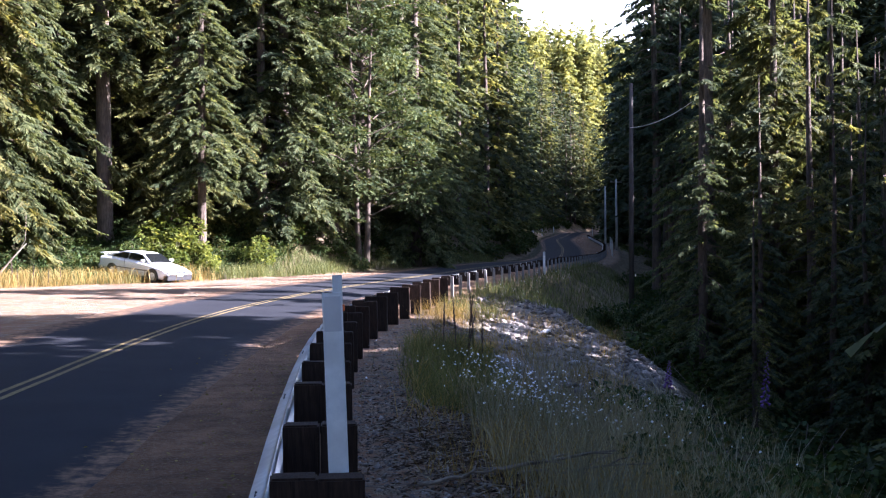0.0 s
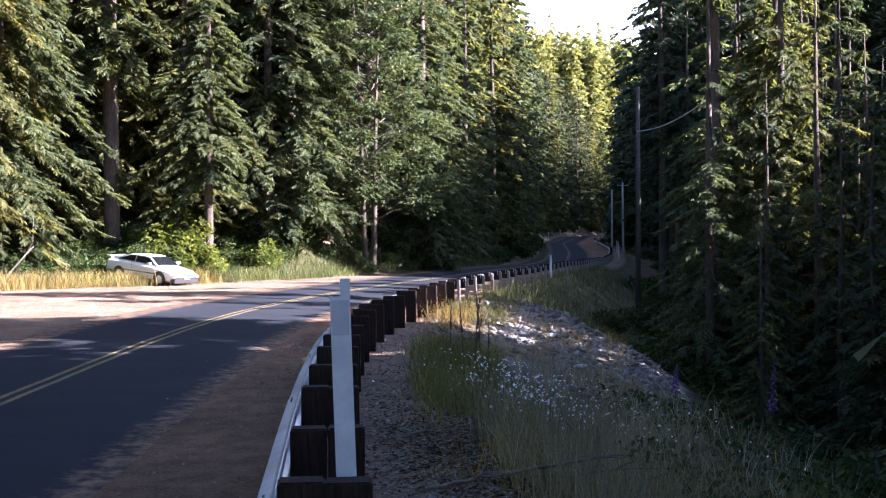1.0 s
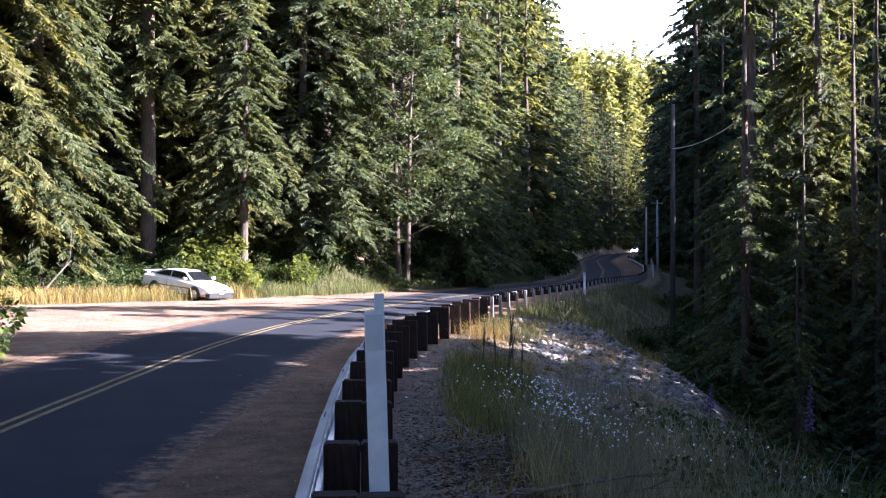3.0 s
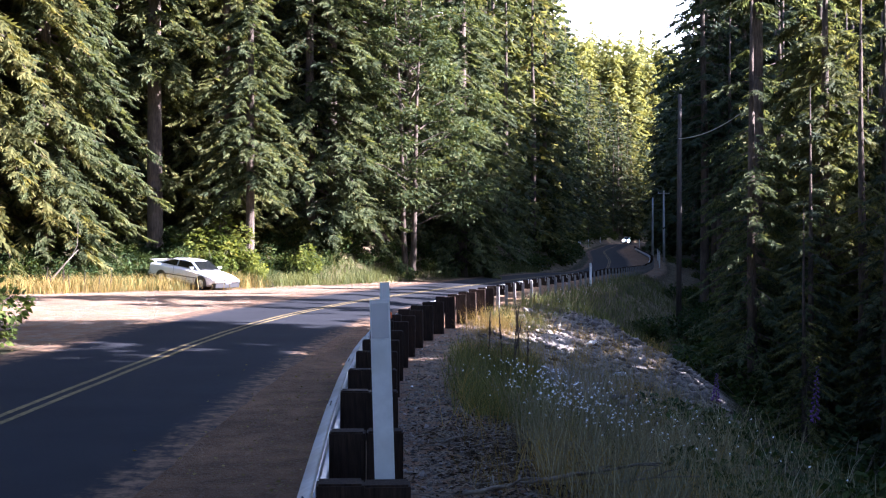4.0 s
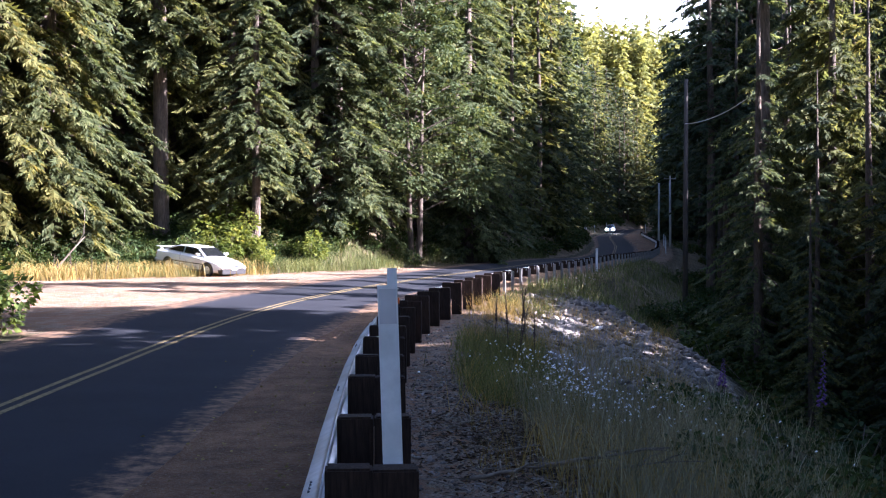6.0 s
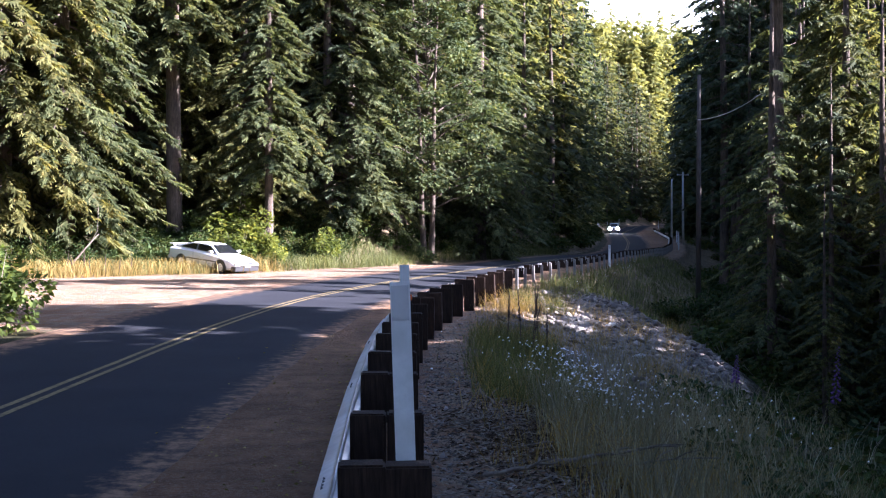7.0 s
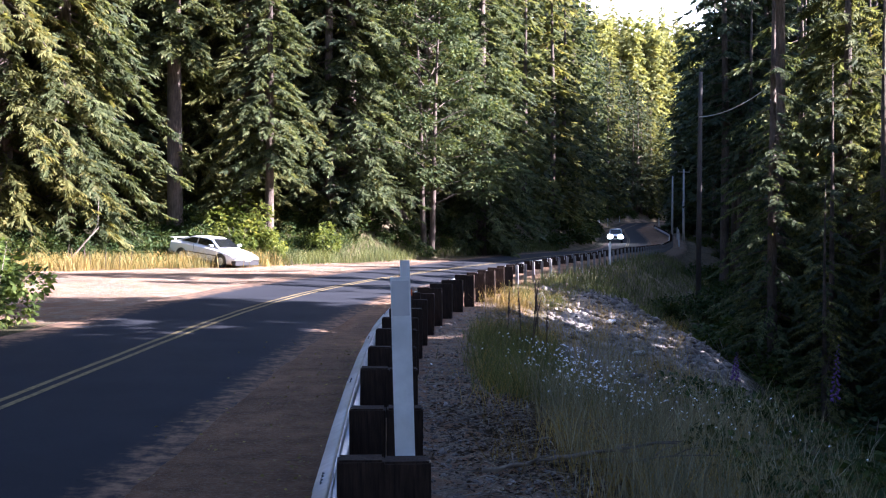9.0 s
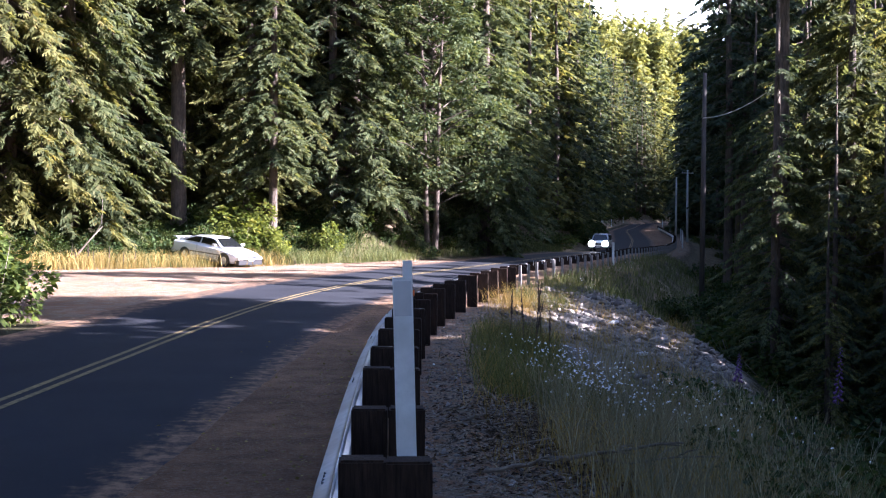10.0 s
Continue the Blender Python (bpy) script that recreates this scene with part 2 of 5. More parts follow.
def tube(points, radii, sides=8, cap=True):
    """Vertices and quads of a tube along points."""
    pts = [Vector(p) for p in points]
    verts, faces = [], []
    for i, p in enumerate(pts):
        d = (pts[min(i + 1, len(pts) - 1)] - pts[max(i - 1, 0)]).normalized()
        a = d.orthogonal().normalized() if abs(d.z) < 0.9 else Vector((1, 0, 0)).cross(d).cross(d).normalized()
        b = d.cross(a)
        for k in range(sides):
            w = 2 * math.pi * k / sides
            verts.append(p + radii[i] * (math.cos(w) * a + math.sin(w) * b))
    for i in range(len(pts) - 1):
        for k in range(sides):
            a, b = i * sides + k, i * sides + (k + 1) % sides
            faces.append((a, b, b + sides, a + sides))
    if cap:
        faces += [tuple(range(sides))[::-1], tuple(range((len(pts) - 1) * sides, len(pts) * sides))]
    return verts, faces


def loft(bm, rings, close=True):
    """Skin over rings of equal count, with capped ends."""
    made = [[bm.verts.new(p) for p in ring] for ring in rings]
    n = len(rings[0])
    for a, b in zip(made, made[1:]):
        for i in range(n if close else n - 1):
            bm.faces.new((a[i], a[(i + 1) % n], b[(i + 1) % n], b[i]))
    if close:
        bm.faces.new(made[0][::-1])
        bm.faces.new(made[-1])
    bmesh.ops.recalc_face_normals(bm, faces=bm.faces)
    return bm


LEAFLET = (np.array([(0, 0, 0), (0.5, 0.33, 0.06), (1.05, 0, -0.1), (0.5, -0.33, 0.06)]), np.array([(0, 1, 2), (0, 2, 3)]))


# ---- plan of the valley: road, rail line and ground height ----
CENTRE = np.array([(-3.4, -45), (-4.2, -20), (-4.8, -5), (-5.0, 5), (-4.87, 12), (-4.8, 20), (-4.6, 25), (-4.3, 30), (-3.5, 35), (-2.5, 39.5),
                   (-1.3, 44.5), (0.2, 50), (2.3, 57), (5.0, 66), (10.2, 85), (16.5, 107), (20.2, 122), (25.3, 151), (31.5, 195),
                   (40, 234), (44.6, 254), (53.2, 284), (67.5, 328), (85, 352), (115, 375), (160, 392), (300, 430)])
RAIL = np.array([(1.4, -45), (0.6, -15), (0.1, 0), (-0.167, 5.9), (-0.295, 7.86), (-0.37, 9.7), (-0.43, 11.7), (-0.47, 14.5), (-0.47, 18), (-0.3, 22.5),
                 (0.1, 26), (0.85, 29), (1.4, 32), (2.1, 35.7), (2.9, 39.8), (3.75, 43), (5.1, 47.5), (7.4, 55), (10.5, 66), (14.8, 81),
                 (21.4, 107), (25.2, 122), (31.2, 151), (37.3, 195), (44.6, 234), (49.2, 254), (58, 284), (72.5, 328), (90, 349), (120, 371), (165, 388), (305, 426)])
ROAD_Z = np.array([(-45, 0), (70, 0), (107, -0.3), (122, -0.15), (151, 0.4), (195, 1.6), (234, 2.4), (254, 3.0), (284, 3.3), (328, 3.6), (430, 4.5)])


def smooth_curve(pts, n=1200):
    """x by y, eased over a few metres."""
    y = np.linspace(pts[0, 1], pts[-1, 1], n)
    x = np.interp(y, pts[:, 1], pts[:, 0])
    for _ in range(3):
        k = 9
        xp = np.concatenate([2 * x[0] - x[k:0:-1], x, 2 * x[-1] - x[-2:-k - 2:-1]])
        x = np.convolve(xp, np.ones(2 * k + 1) / (2 * k + 1), "valid")
    return y, x


CY_, CX_ = smooth_curve(CENTRE)
RY_, RX_ = smooth_curve(RAIL)


def cx(y):
    return np.interp(y, CY_, CX_)


def rx(y):
    return np.interp(y, RY_, RX_)


def rz(y):
    return np.interp(y, ROAD_Z[:, 0], ROAD_Z[:, 1])


def bank(y):
    return np.interp(y, [10, 25, 40, 90, 115], [0.0, 0.02, 0.04, 0.04, 0.0])


def bay(y):
    """Width of the gravel bay beside the far lane."""
    return np.interp(y, [15, 20, 24, 30, 38, 44, 47.5, 51, 58, 75], [0.4, 0.6, 2.0, 9.0, 12.5, 12.0, 8.5, 4.5, 1.6, 0.7])


def wobble(x, y, s, seed=0.0):
    return (np.sin(x * s + 1.3 * np.sin(y * s * 0.7 + seed)) + np.sin(y * s * 1.13 + 1.7 * np.sin(x * s * 0.6 + 2 * seed))) * 0.5


def ground_z(x, y):
    x, y = np.asarray(x, float), np.asarray(y, float)
    c, r, z0, k = cx(y), rx(y), rz(y), bank(y)
    dl = c - x
    edge = 3.1 + bay(y)
    t = dl - edge
    cosl = np.interp(y, [-45, 320, 350, 430], [0.97, 0.95, 0.6, 0.35])
    t = t * cosl
    base = z0 + k * np.clip(3.0 + dl, 0, 6.1)
    cut = np.interp(y - np.clip(-3.0 - x, 0, 13), [52, 64], [0.0, 1.0])
    soft = 0.05 * np.clip(t, 0, 3) + 0.19 * np.clip(t - 3, 0, 9) + 0.45 * np.clip(t - 12, 0, 120)
    steep = 0.25 * np.clip(t, 0, 1) + 0.95 * np.clip(t - 1, 0, 6) + np.interp(y, [200, 280], [0.55, 0.9]) * np.clip(t - 7, 0, 55)
    left = soft * (1 - cut) + steep * cut
    u = (x - r) * np.interp(y, [-45, 320, 350, 430], [0.97, 0.95, 0.6, 0.35])
    ue = np.interp(y, [0, 10, 16, 26, 33, 38, 45, 60], [4.2, 4.8, 5.5, 5.9, 5.2, 4.1, 1.8, 1.6])
    right = -0.25 * np.clip(u - 0.8, 0, None) - 0.45 * np.clip(u - ue, 0, 12) + 0.25 * np.clip(u - ue - 9, 0, None) + 0.4 * np.clip(u - 45, 0, 90)
    right = np.maximum(right, -9)
    # Right-hand hillside added to keep low sun off the far road.
    rise = np.interp(y, [85, 135], [0.0, 1.0])
    right = right * (1 - rise) + rise * (-0.25 * np.clip(u - 0.8, 0, 4) + 0.4 * np.clip(u - 7, 0, 110))
    z = base + left + right
    z = z - 0.06 * np.clip((2.25 - np.abs(dl)) / 0.35, 0, 1)
    far = np.clip((np.maximum(t, u - 3)) / 6, 0, 1)
    z = z + far * 0.35 * wobble(x, y, 0.45, 1.0) + np.clip(t, 0, 1) * 0.05 * wobble(x, y, 2.1, 2.0) + np.clip(u - 0.8, 0, 1) * 0.07 * wobble(x, y, 1.7, 3.0)
    return z


def gz(x, y):
    return float(ground_z(x, y))


def graded(spans):
    out = []
    for a, b, step in spans:
        out += list(np.arange(a, b - 1e-6, step))
    return np.array(out + [spans[-1][1]])


def build_ground():
    xs = graded([(-1600, -400, 300), (-400, -140, 40), (-140, -40, 6), (-40, -20, 1.5), (-20, 14, 0.4), (14, 40, 1.2), (40, 140, 5), (140, 400, 20), (400, 1600, 300)])
    ys = graded([(-1500, -300, 300), (-300, -40, 30), (-40, 3, 1.5), (3, 62, 0.5), (62, 130, 1.3), (130, 260, 3), (260, 440, 6), (440, 600, 40), (600, 1800, 300)])
    X, Y = np.meshgrid(xs, ys)
    Z = ground_z(X, np.clip(Y, -45, 430))
    nx, ny = len(xs), len(ys)
    v = np.stack([X, Y, Z], -1).reshape(-1, 3)
    i = np.arange((ny - 1) * nx).reshape(ny - 1, nx)[:, :-1].ravel()
    tris = np.concatenate([np.stack([i, i + 1, i + nx + 1], 1), np.stack([i, i + nx + 1, i + nx], 1)])
    me = mesh_tris("ground", v, tris, GROUND)
    me.polygons.foreach_set("use_smooth", [True] * len(me.polygons))
    x, y = v[:, 0], np.clip(v[:, 1], -45, 430)
    t, u = cx(y) - x - 3.1 - bay(y), x - rx(y)
    gravel = np.where(x < cx(y) - 2.5, np.clip(0.9 - t * 0.8, 0, 1) * np.clip(bay(y) - 0.9, 0.1, 1), np.clip(1.0 - (u - 0.5) * 0.5, 0, 1))
    turf = np.clip(np.where(t > -1, np.clip((t + 0.3) / 1.0, 0, 1) * np.clip((5.5 - t) / 2, 0, 1), 0) + np.clip((u - 0.7) / 2.0, 0, 1) * np.clip((7 - u) / 3, 0, 1) * 0.75, 0, 1)
    scree = np.clip((u - 1.2) / 1.5, 0, 1) * np.clip((8 - u) / 2.0, 0, 1) * np.clip((y - 17) / 8, 0, 1) * np.clip((47 - y) / 5, 0, 1)
    drift = np.clip((x - cx(y) - 2.0) / 0.5, 0, 1) * np.clip((0.5 - u) / 0.8, 0, 1)
    for name, val in (("gravel", gravel), ("needles", drift), ("turf", turf), ("scree", scree)):
        me.attributes.new(name, "FLOAT", "POINT").data.foreach_set("value", val.astype(np.float32))
    tagged(new("ground", me), "forest floor with gravel verges and a turfed bank", "ground", kind="structure")


def strip(name, y, offs, lift, material, label, category, edge_wobble=0.0, attr=False):
    """A band along the centre line, between sideways offsets."""
    x = cx(y)
    d = np.stack([np.gradient(x), np.gradient(y)], 1)
    d /= np.linalg.norm(d, axis=1)[:, None]
    nrm = np.stack([d[:, 1], -d[:, 0]], 1)
    rows = []
    for j, o in enumerate(offs):
        oo = o + (edge_wobble * (wobble(y * 1.0, y * 0.37, 1.9, o) + 0.6 * wobble(y * 3.1, y, 2.3, o)) if j in (0, len(offs) - 1) else 0)
        px, py = x + nrm[:, 0] * oo, y + nrm[:, 1] * oo
        crown = 0.02 * (1 - (o / 3.0) ** 2) - (0.03 if edge_wobble > 0.05 and j in (0, len(offs) - 1) else 0)
        rows.append(np.stack([px, py, rz(y) + bank(y) * (3.0 - oo) + lift + crown], 1))
    v = np.stack(rows, 1).reshape(-1, 3)
    m = len(offs)
    i = (np.arange(len(y) - 1)[:, None] * m + np.arange(m - 1)[None, :]).ravel()
    tris = np.concatenate([np.stack([i, i + 1, i + m + 1], 1), np.stack([i, i + m + 1, i + m], 1)])
    me = mesh_tris(name, v, tris, material)
    me.polygons.foreach_set("use_smooth", [True] * len(me.polygons))
    if attr:
        e = np.clip((np.abs(np.array(offs)) - 1.5) / 1.05, 0, 1)
        me.attributes.new("edge", "FLOAT", "POINT").data.foreach_set("value", np.tile(e, len(y)).astype(np.float32))
    return tagged(new(name, me), label, category, kind="structure")


def build_road():
    y = np.concatenate([np.arange(-44, 70, 0.35), np.arange(70, 428, 1.2)])
    strip("road", y, [-3.2, -2.9, -2.4, -1.6, -0.8, 0, 0.8, 1.5, 2.0, 2.4, 2.85], 0.006, ASPHALT, "dark worn asphalt road with needle litter at its edges", "road", 0.09, True)
    for a, b in ((-0.15, -0.06), (0.06, 0.15)):
        strip("centre_line", y, [a, b], 0.013, PAINT, "worn yellow centre line painted on asphalt", "road marking", 0.006)


def build_backdrop():
    """Pale hazy sky far beyond the valley's mouth."""
    v = [(-100, 1750, -100), (900, 1750, -100), (900, 1750, 700), (-100, 1750, 700)]
    me = mesh_from("backdrop", v, [(0, 1, 2, 3)], glow_material("hazy_sky", (1.0, 0.98, 0.94), 0.5))
    tagged(new("backdrop", me), "pale hazy evening sky beyond the valley", "sky", kind="structure")


build_ground()
build_road()
build_backdrop()


# ---- guard rail ----
def rail_stations(y0, step, count):
    """Places and headings along the rail line at equal steps."""
    d = np.concatenate([[0], np.cumsum(np.hypot(np.diff(RX_), np.diff(RY_)))])
    s0 = np.interp(y0, RY_, d)
    out = []
    for i in range(count):
        s = s0 + i * step
        y = float(np.interp(s, d, RY_))
        x = float(rx(y))
        h = math.atan2(float(rx(y + 0.5) - rx(y - 0.5)), 1.0)
        out.append((x, y, float(rz(y) + 0.0), h))
    return out


def build_rail():
    rail = thing("guard_rail", pose(0, 0, 0), "galvanised W-beam guard rail on dark timber posts beside the road", "guard rail")
    bm = box(bmesh.new(), -0.125, 0.125, -0.08, 0.08, -0.45, 0.78, 0.012)
    post_me = part("post", bm, TIMBER, rail)
    bm = box(bmesh.new(), -0.375, -0.13, -0.08, 0.08, 0.36, 0.785, 0.012)
    block_me = part("offset_block", bm, TIMBER, rail)
    bm = box(bmesh.new(), -0.14, -0.132, -0.05, 0.05, 0.62, 0.8)
    tab_me = part("reflector_tab", bm, SHEET, rail, "white reflector tab")
    slim_post = part("post", box(bmesh.new(), -0.045, 0.045, -0.07, 0.07, -0.45, 0.74, 0.008), SLIM, rail, "slender weathered grey post").data
    slim_block = part("offset_block", box(bmesh.new(), -0.36, -0.06, -0.03, 0.03, 0.42, 0.76, 0.006), TIMBER, rail).data
    slim = {post_me: slim_post, block_me: slim_block}
    for spare in (o for o in rail.children if o.data in (slim_post, slim_block)):
        spare.matrix_basis = pose(*rail_stations(200.5, 1.0, 1)[0][:3])
    rnd = random.Random(4)
    stations = rail_stations(2.1, 1.89, 104)
    for i, (x, y, z, h) in enumerate(stations):
        lean, dz = rnd.uniform(-1.2, 1.2), rnd.uniform(-0.02, 0.02)
        for j, src in enumerate((post_me, block_me)):
            ob = src if i == 0 else new(src.name.split(".")[0], slim[src] if y > 36.8 else src.data)
            ob.parent = rail
            ob.matrix_basis = pose(x, y, z + dz + j * rnd.uniform(-0.012, 0.012), lean, rnd.uniform(-0.8, 0.8), -math.degrees(h) + rnd.uniform(-2, 2))
        if 38 < y < 60 or i == 0:
            ob = tab_me if i == 0 else new("reflector_tab", tab_me.data)
            ob.parent = rail
            xx, yy, zz, hh = stations[20] if i == 0 else (x, y, z, h)
            ob.matrix_basis = pose(xx, yy - 0.1, zz, 0, 0, 0)
            tagged(ob, "white reflector tab")
    prof = [(0.0, 0.405), (0.02, 0.42), (0.075, 0.455), (0.08, 0.475), (0.075, 0.495), (0.022, 0.535), (0.018, 0.56), (0.022, 0.585), (0.075, 0.625), (0.08, 0.645),
            (0.075, 0.665), (0.02, 0.70), (0.0, 0.715)]
    for i in range(0, len(stations) - 2, 2):
        pts = []
        for j, f in ((0, -0.06), (0, 0.5), (1, 0), (1, 0.5), (2, 0.06)):
            a, b = stations[i + j], stations[min(i + j + 1, len(stations) - 1)]
            pts.append([a[k] + (b[k] - a[k]) * f for k in range(4)])
        verts, faces = [], []
        n = len(prof)
        for x, y, z, h in pts:
            for o, pz in prof + [(p - 0.006, q) for p, q in prof]:
                off = -(0.39 + o * 1.25) - (0.004 if (i // 2) % 2 else 0)
                verts.append((x + off * math.cos(h), y - off * math.sin(h), z + pz))
        for r in range(len(pts) - 1):
            for k in range(n - 1):
                a = r * 2 * n + k
                faces += [(a, a + 2 * n, a + 2 * n + 1, a + 1), (a + n, a + n + 1, a + 3 * n + 1, a + 3 * n)]
            for k in (0, n - 1):
                a = r * 2 * n + k
                faces.append((a, a + n, a + 3 * n, a + 2 * n))
        part_mesh("rail_beam", mesh_from("rail_beam", verts, faces, ZINC, True), rail)
    bm = bmesh.new()
    bmesh.ops.create_cone(bm, cap_ends=True, segments=8, radius1=0.016, radius2=0.012, depth=0.012, matrix=pose(0, 0, 0, 0, 90, 0))
    bolt = part("splice_bolt", bm, BLACK_TRIM, rail)
    places = [(station, sy, z) for station in stations[2:14:2] for sy in (-0.11, -0.04, 0.04, 0.11) for z in (0.50, 0.68)]
    for i, ((x, y, z, h), sy, dz) in enumerate(places):
        ob = bolt if i == 0 else new("splice_bolt", bolt.data)
        ob.parent = rail
        ob.matrix_basis = pose(x - 0.45 * math.cos(h), y, z, 0, 0, -math.degrees(h)) @ pose(0, sy, dz)


def delineator(m, height, width, label, panel=True):
    ob = thing("delineator_post", m, label, "road marker", "white road markers")
    w, d = width / 2, width * 0.22
    u = [(-w, -d), (w, -d), (w, d), (w - 0.012, d), (w - 0.012, -d + 0.012), (-w + 0.012, -d + 0.012), (-w + 0.012, d), (-w, d)]
    part("shaft", loft(bmesh.new(), [[(a, b, z) for a, b in u] for z in (-0.3, height - 0.01, height)]), WHITE, ob)
    if panel:
        part("reflector", box(bmesh.new(), -w * 0.86, w * 0.86, -d - 0.005, -d - 0.001, height - 0.21, height - 0.02), SHEET, ob, "pale grey reflective panel")
    return ob


def utility_pole(x, y, height, radius, material, label, arm):
    ob = thing("utility_pole", pose(x, y, gz(x, y), 0, random.uniform(-0.6, 0.6), 20), label, "utility pole", "poles beside the road")
    v, f = tube([(0, 0, -1), (0, 0, height * 0.5), (0, 0, height)], [radius * 1.15, radius, radius * 0.75], 12)
    part_mesh("shaft", mesh_from("shaft", v, f, material, True), ob)
    if arm:
        part("crossarm", box(bmesh.new(), -0.9, 0.9, -0.05, 0.05, height - 0.45, height - 0.33, 0.01), material, ob)
        for k in (-0.8, 0.8):
            bm = bmesh.new()
            bmesh.ops.create_cone(bm, cap_ends=True, segments=10, radius1=0.05, radius2=0.03, depth=0.14, matrix=pose(k, 0, height - 0.26))
            part("insulator", bm, LENS, ob)
    return ob


def cable(a, b, sag, radius):
    pts = []
    for i in range(17):
        s = i / 16
        p = Vector(a).lerp(Vector(b), s)
        p.z -= sag * 4 * s * (1 - s)
        pts.append(p)
    v, f = tube(pts, [radius] * 17, 6)
    tagged(new("cable", mesh_from("cable", v, f, WIRE, True)), "slack dark cable hung from a utility pole", "cable")


# ---- conifers ----
def frond(pairs, width):
    """A flat spray: leaflets in pairs along its axis, one unit long."""
    v, t = [], []
    for i in range(pairs):
        s = (i + 0.5) / pairs
        reach = width * (1 - 0.75 * s) * (0.7 + 0.3 * math.sin(3.1 * min(1, s * 1.6)))
        b = 0.62 / pairs
        for side in (-1, 1):
            k = len(v)
            v += [(s - b, 0, 0), (s + b, 0, 0.0), (s + 0.16 + 0.5 * b, side * reach, -0.10 - 0.06 * (i % 2))]
            t.append((k, k + 1, k + 2))
    k = len(v)
    v += [(0.8, 0.05, 0), (0.8, -0.05, 0), (1.08, 0, -0.1)]
    t.append((k, k + 1, k + 2))
    return np.array(v), np.array(t)


def scatter_fronds(P, D, L, roll, tmpl):
    """Copies of a spray at places P along directions D with lengths L."""
    tv, tt = tmpl
    D = D / np.linalg.norm(D, axis=1)[:, None]
    S = np.stack([-D[:, 1], D[:, 0], np.zeros(len(D))], 1)
    S /= np.linalg.norm(S, axis=1)[:, None] + 1e-9
    U = np.cross(D, S)
    c, s = np.cos(roll)[:, None], np.sin(roll)[:, None]
    S, U = S * c + U * s, U * c - S * s
    V = P[:, None, :] + L[:, None, None] * (tv[None, :, 0:1] * D[:, None, :] + tv[None, :, 1:2] * S[:, None, :] + tv[None, :, 2:3] * U[:, None, :])
    T = tt[None] + (np.arange(len(P)) * len(tv))[:, None, None]
    return V.reshape(-1, 3), T.reshape(-1, 3)


def conifer_parts(seed, height, low, reach, branches, sprays, droop, spray_len, pairs, radius, width=0.42, top_keep=0.5, limbs=True):
    """Trunk with limbs, and crown, as vertex and face arrays."""
    r = np.random.RandomState(seed)
    tv, tf = tube([(0, 0, -1.2), (0, 0, 0.0), (0.03, 0.02, 0.8), (r.uniform(-.1, .1), r.uniform(-.1, .1), height * 0.35),
                   (r.uniform(-.2, .2), r.uniform(-.2, .2), height * 0.7), (0, 0, height)],
                  [radius * 1.5, radius * 1.25, radius, radius * 0.8, radius * 0.42, 0.03], 12)
    tv = [Vector(v) for v in tv]
    P, D, L, R = [], [], [], []
    for i in range(branches):
        f = ((i + r.rand()) / branches) ** 1.25
        if f > 0.55 and r.rand() > top_keep:
            continue
        h = height * (low + (0.985 - low) * f)
        az = i * 2.39996 + r.uniform(-0.5, 0.5)
        ln = reach * (1 - f) ** 0.75 * r.uniform(0.55, 1.1) * (0.75 + 0.25 * min(1, f * 8)) + 0.35
        out = np.array([math.cos(az), math.sin(az), 0.0])
        side = np.array([-out[1], out[0], 0.0])
        rise = r.uniform(-0.25, 0.1) + 0.5 * max(0, f - 0.6)
        pts = []
        for s in (0, 0.35, 0.7, 1.0):
            p = out * ln * s + np.array([0, 0, h + ln * (rise * s - droop * s ** 1.7)])
            pts.append(p)
        if f < 0.7 and limbs:
            bv, bf = tube(pts, [0.012 * ln + 0.012, 0.009 * ln + 0.008, 0.008, 0.004], 4, False)
            k = len(tv)
            tv += bv
            tf += [tuple(a + k for a in q) for q in bf]
        n = max(3, int(sprays * (0.4 + 0.6 * ln / reach)))
        s = r.uniform(0.12, 1.0, n) ** 0.8
        zc = h + ln * (rise * s - droop * s ** 1.7)
        base = out[None] * (ln * s)[:, None]
        base[:, 2] = zc
        sg = np.where(r.rand(n) < 0.5, -1, 1)
        ang = np.where(s > 0.93, 0, r.uniform(0.35, 1.25, n)) * sg
        d = np.cos(ang)[:, None] * out[None] + np.sin(ang)[:, None] * side[None]
        d[:, 2] = -r.uniform(0.15, 0.75, n) * (0.6 + droop)
        P.append(base + r.normal(0, 0.05, (n, 3)))
        D.append(d)
        L.append(spray_len * r.uniform(0.55, 1.25, n) * (1.1 - 0.45 * s))
        R.append(r.normal(0, 0.45, n))
    cv, ct = scatter_fronds(np.concatenate(P), np.concatenate(D), np.concatenate(L), np.concatenate(R), frond(pairs, width))
    return tv, tf, cv, ct


CONIFERS, SHAPES = {}, {}


def conifer_kind(key, leaf, *args, **kw):
    SHAPES[key] = tv, tf, cv, ct = conifer_parts(*args, **kw)
    CONIFERS[key] = (mesh_from("trunk", tv, tf, BARK, True), mesh_tris("crown", cv, ct, leaf))


def plant_conifer(key, x, y, scale, turn, label, group):
    ob = thing("conifer_tree", pose(x, y, gz(x, y) - 0.1, 0, 0, turn), label, "tree", group)
    for name, me in zip(("trunk", "crown"), CONIFERS[key]):
        o = part_mesh(name, me, ob)
        o.scale = (scale, scale, scale)
    return ob


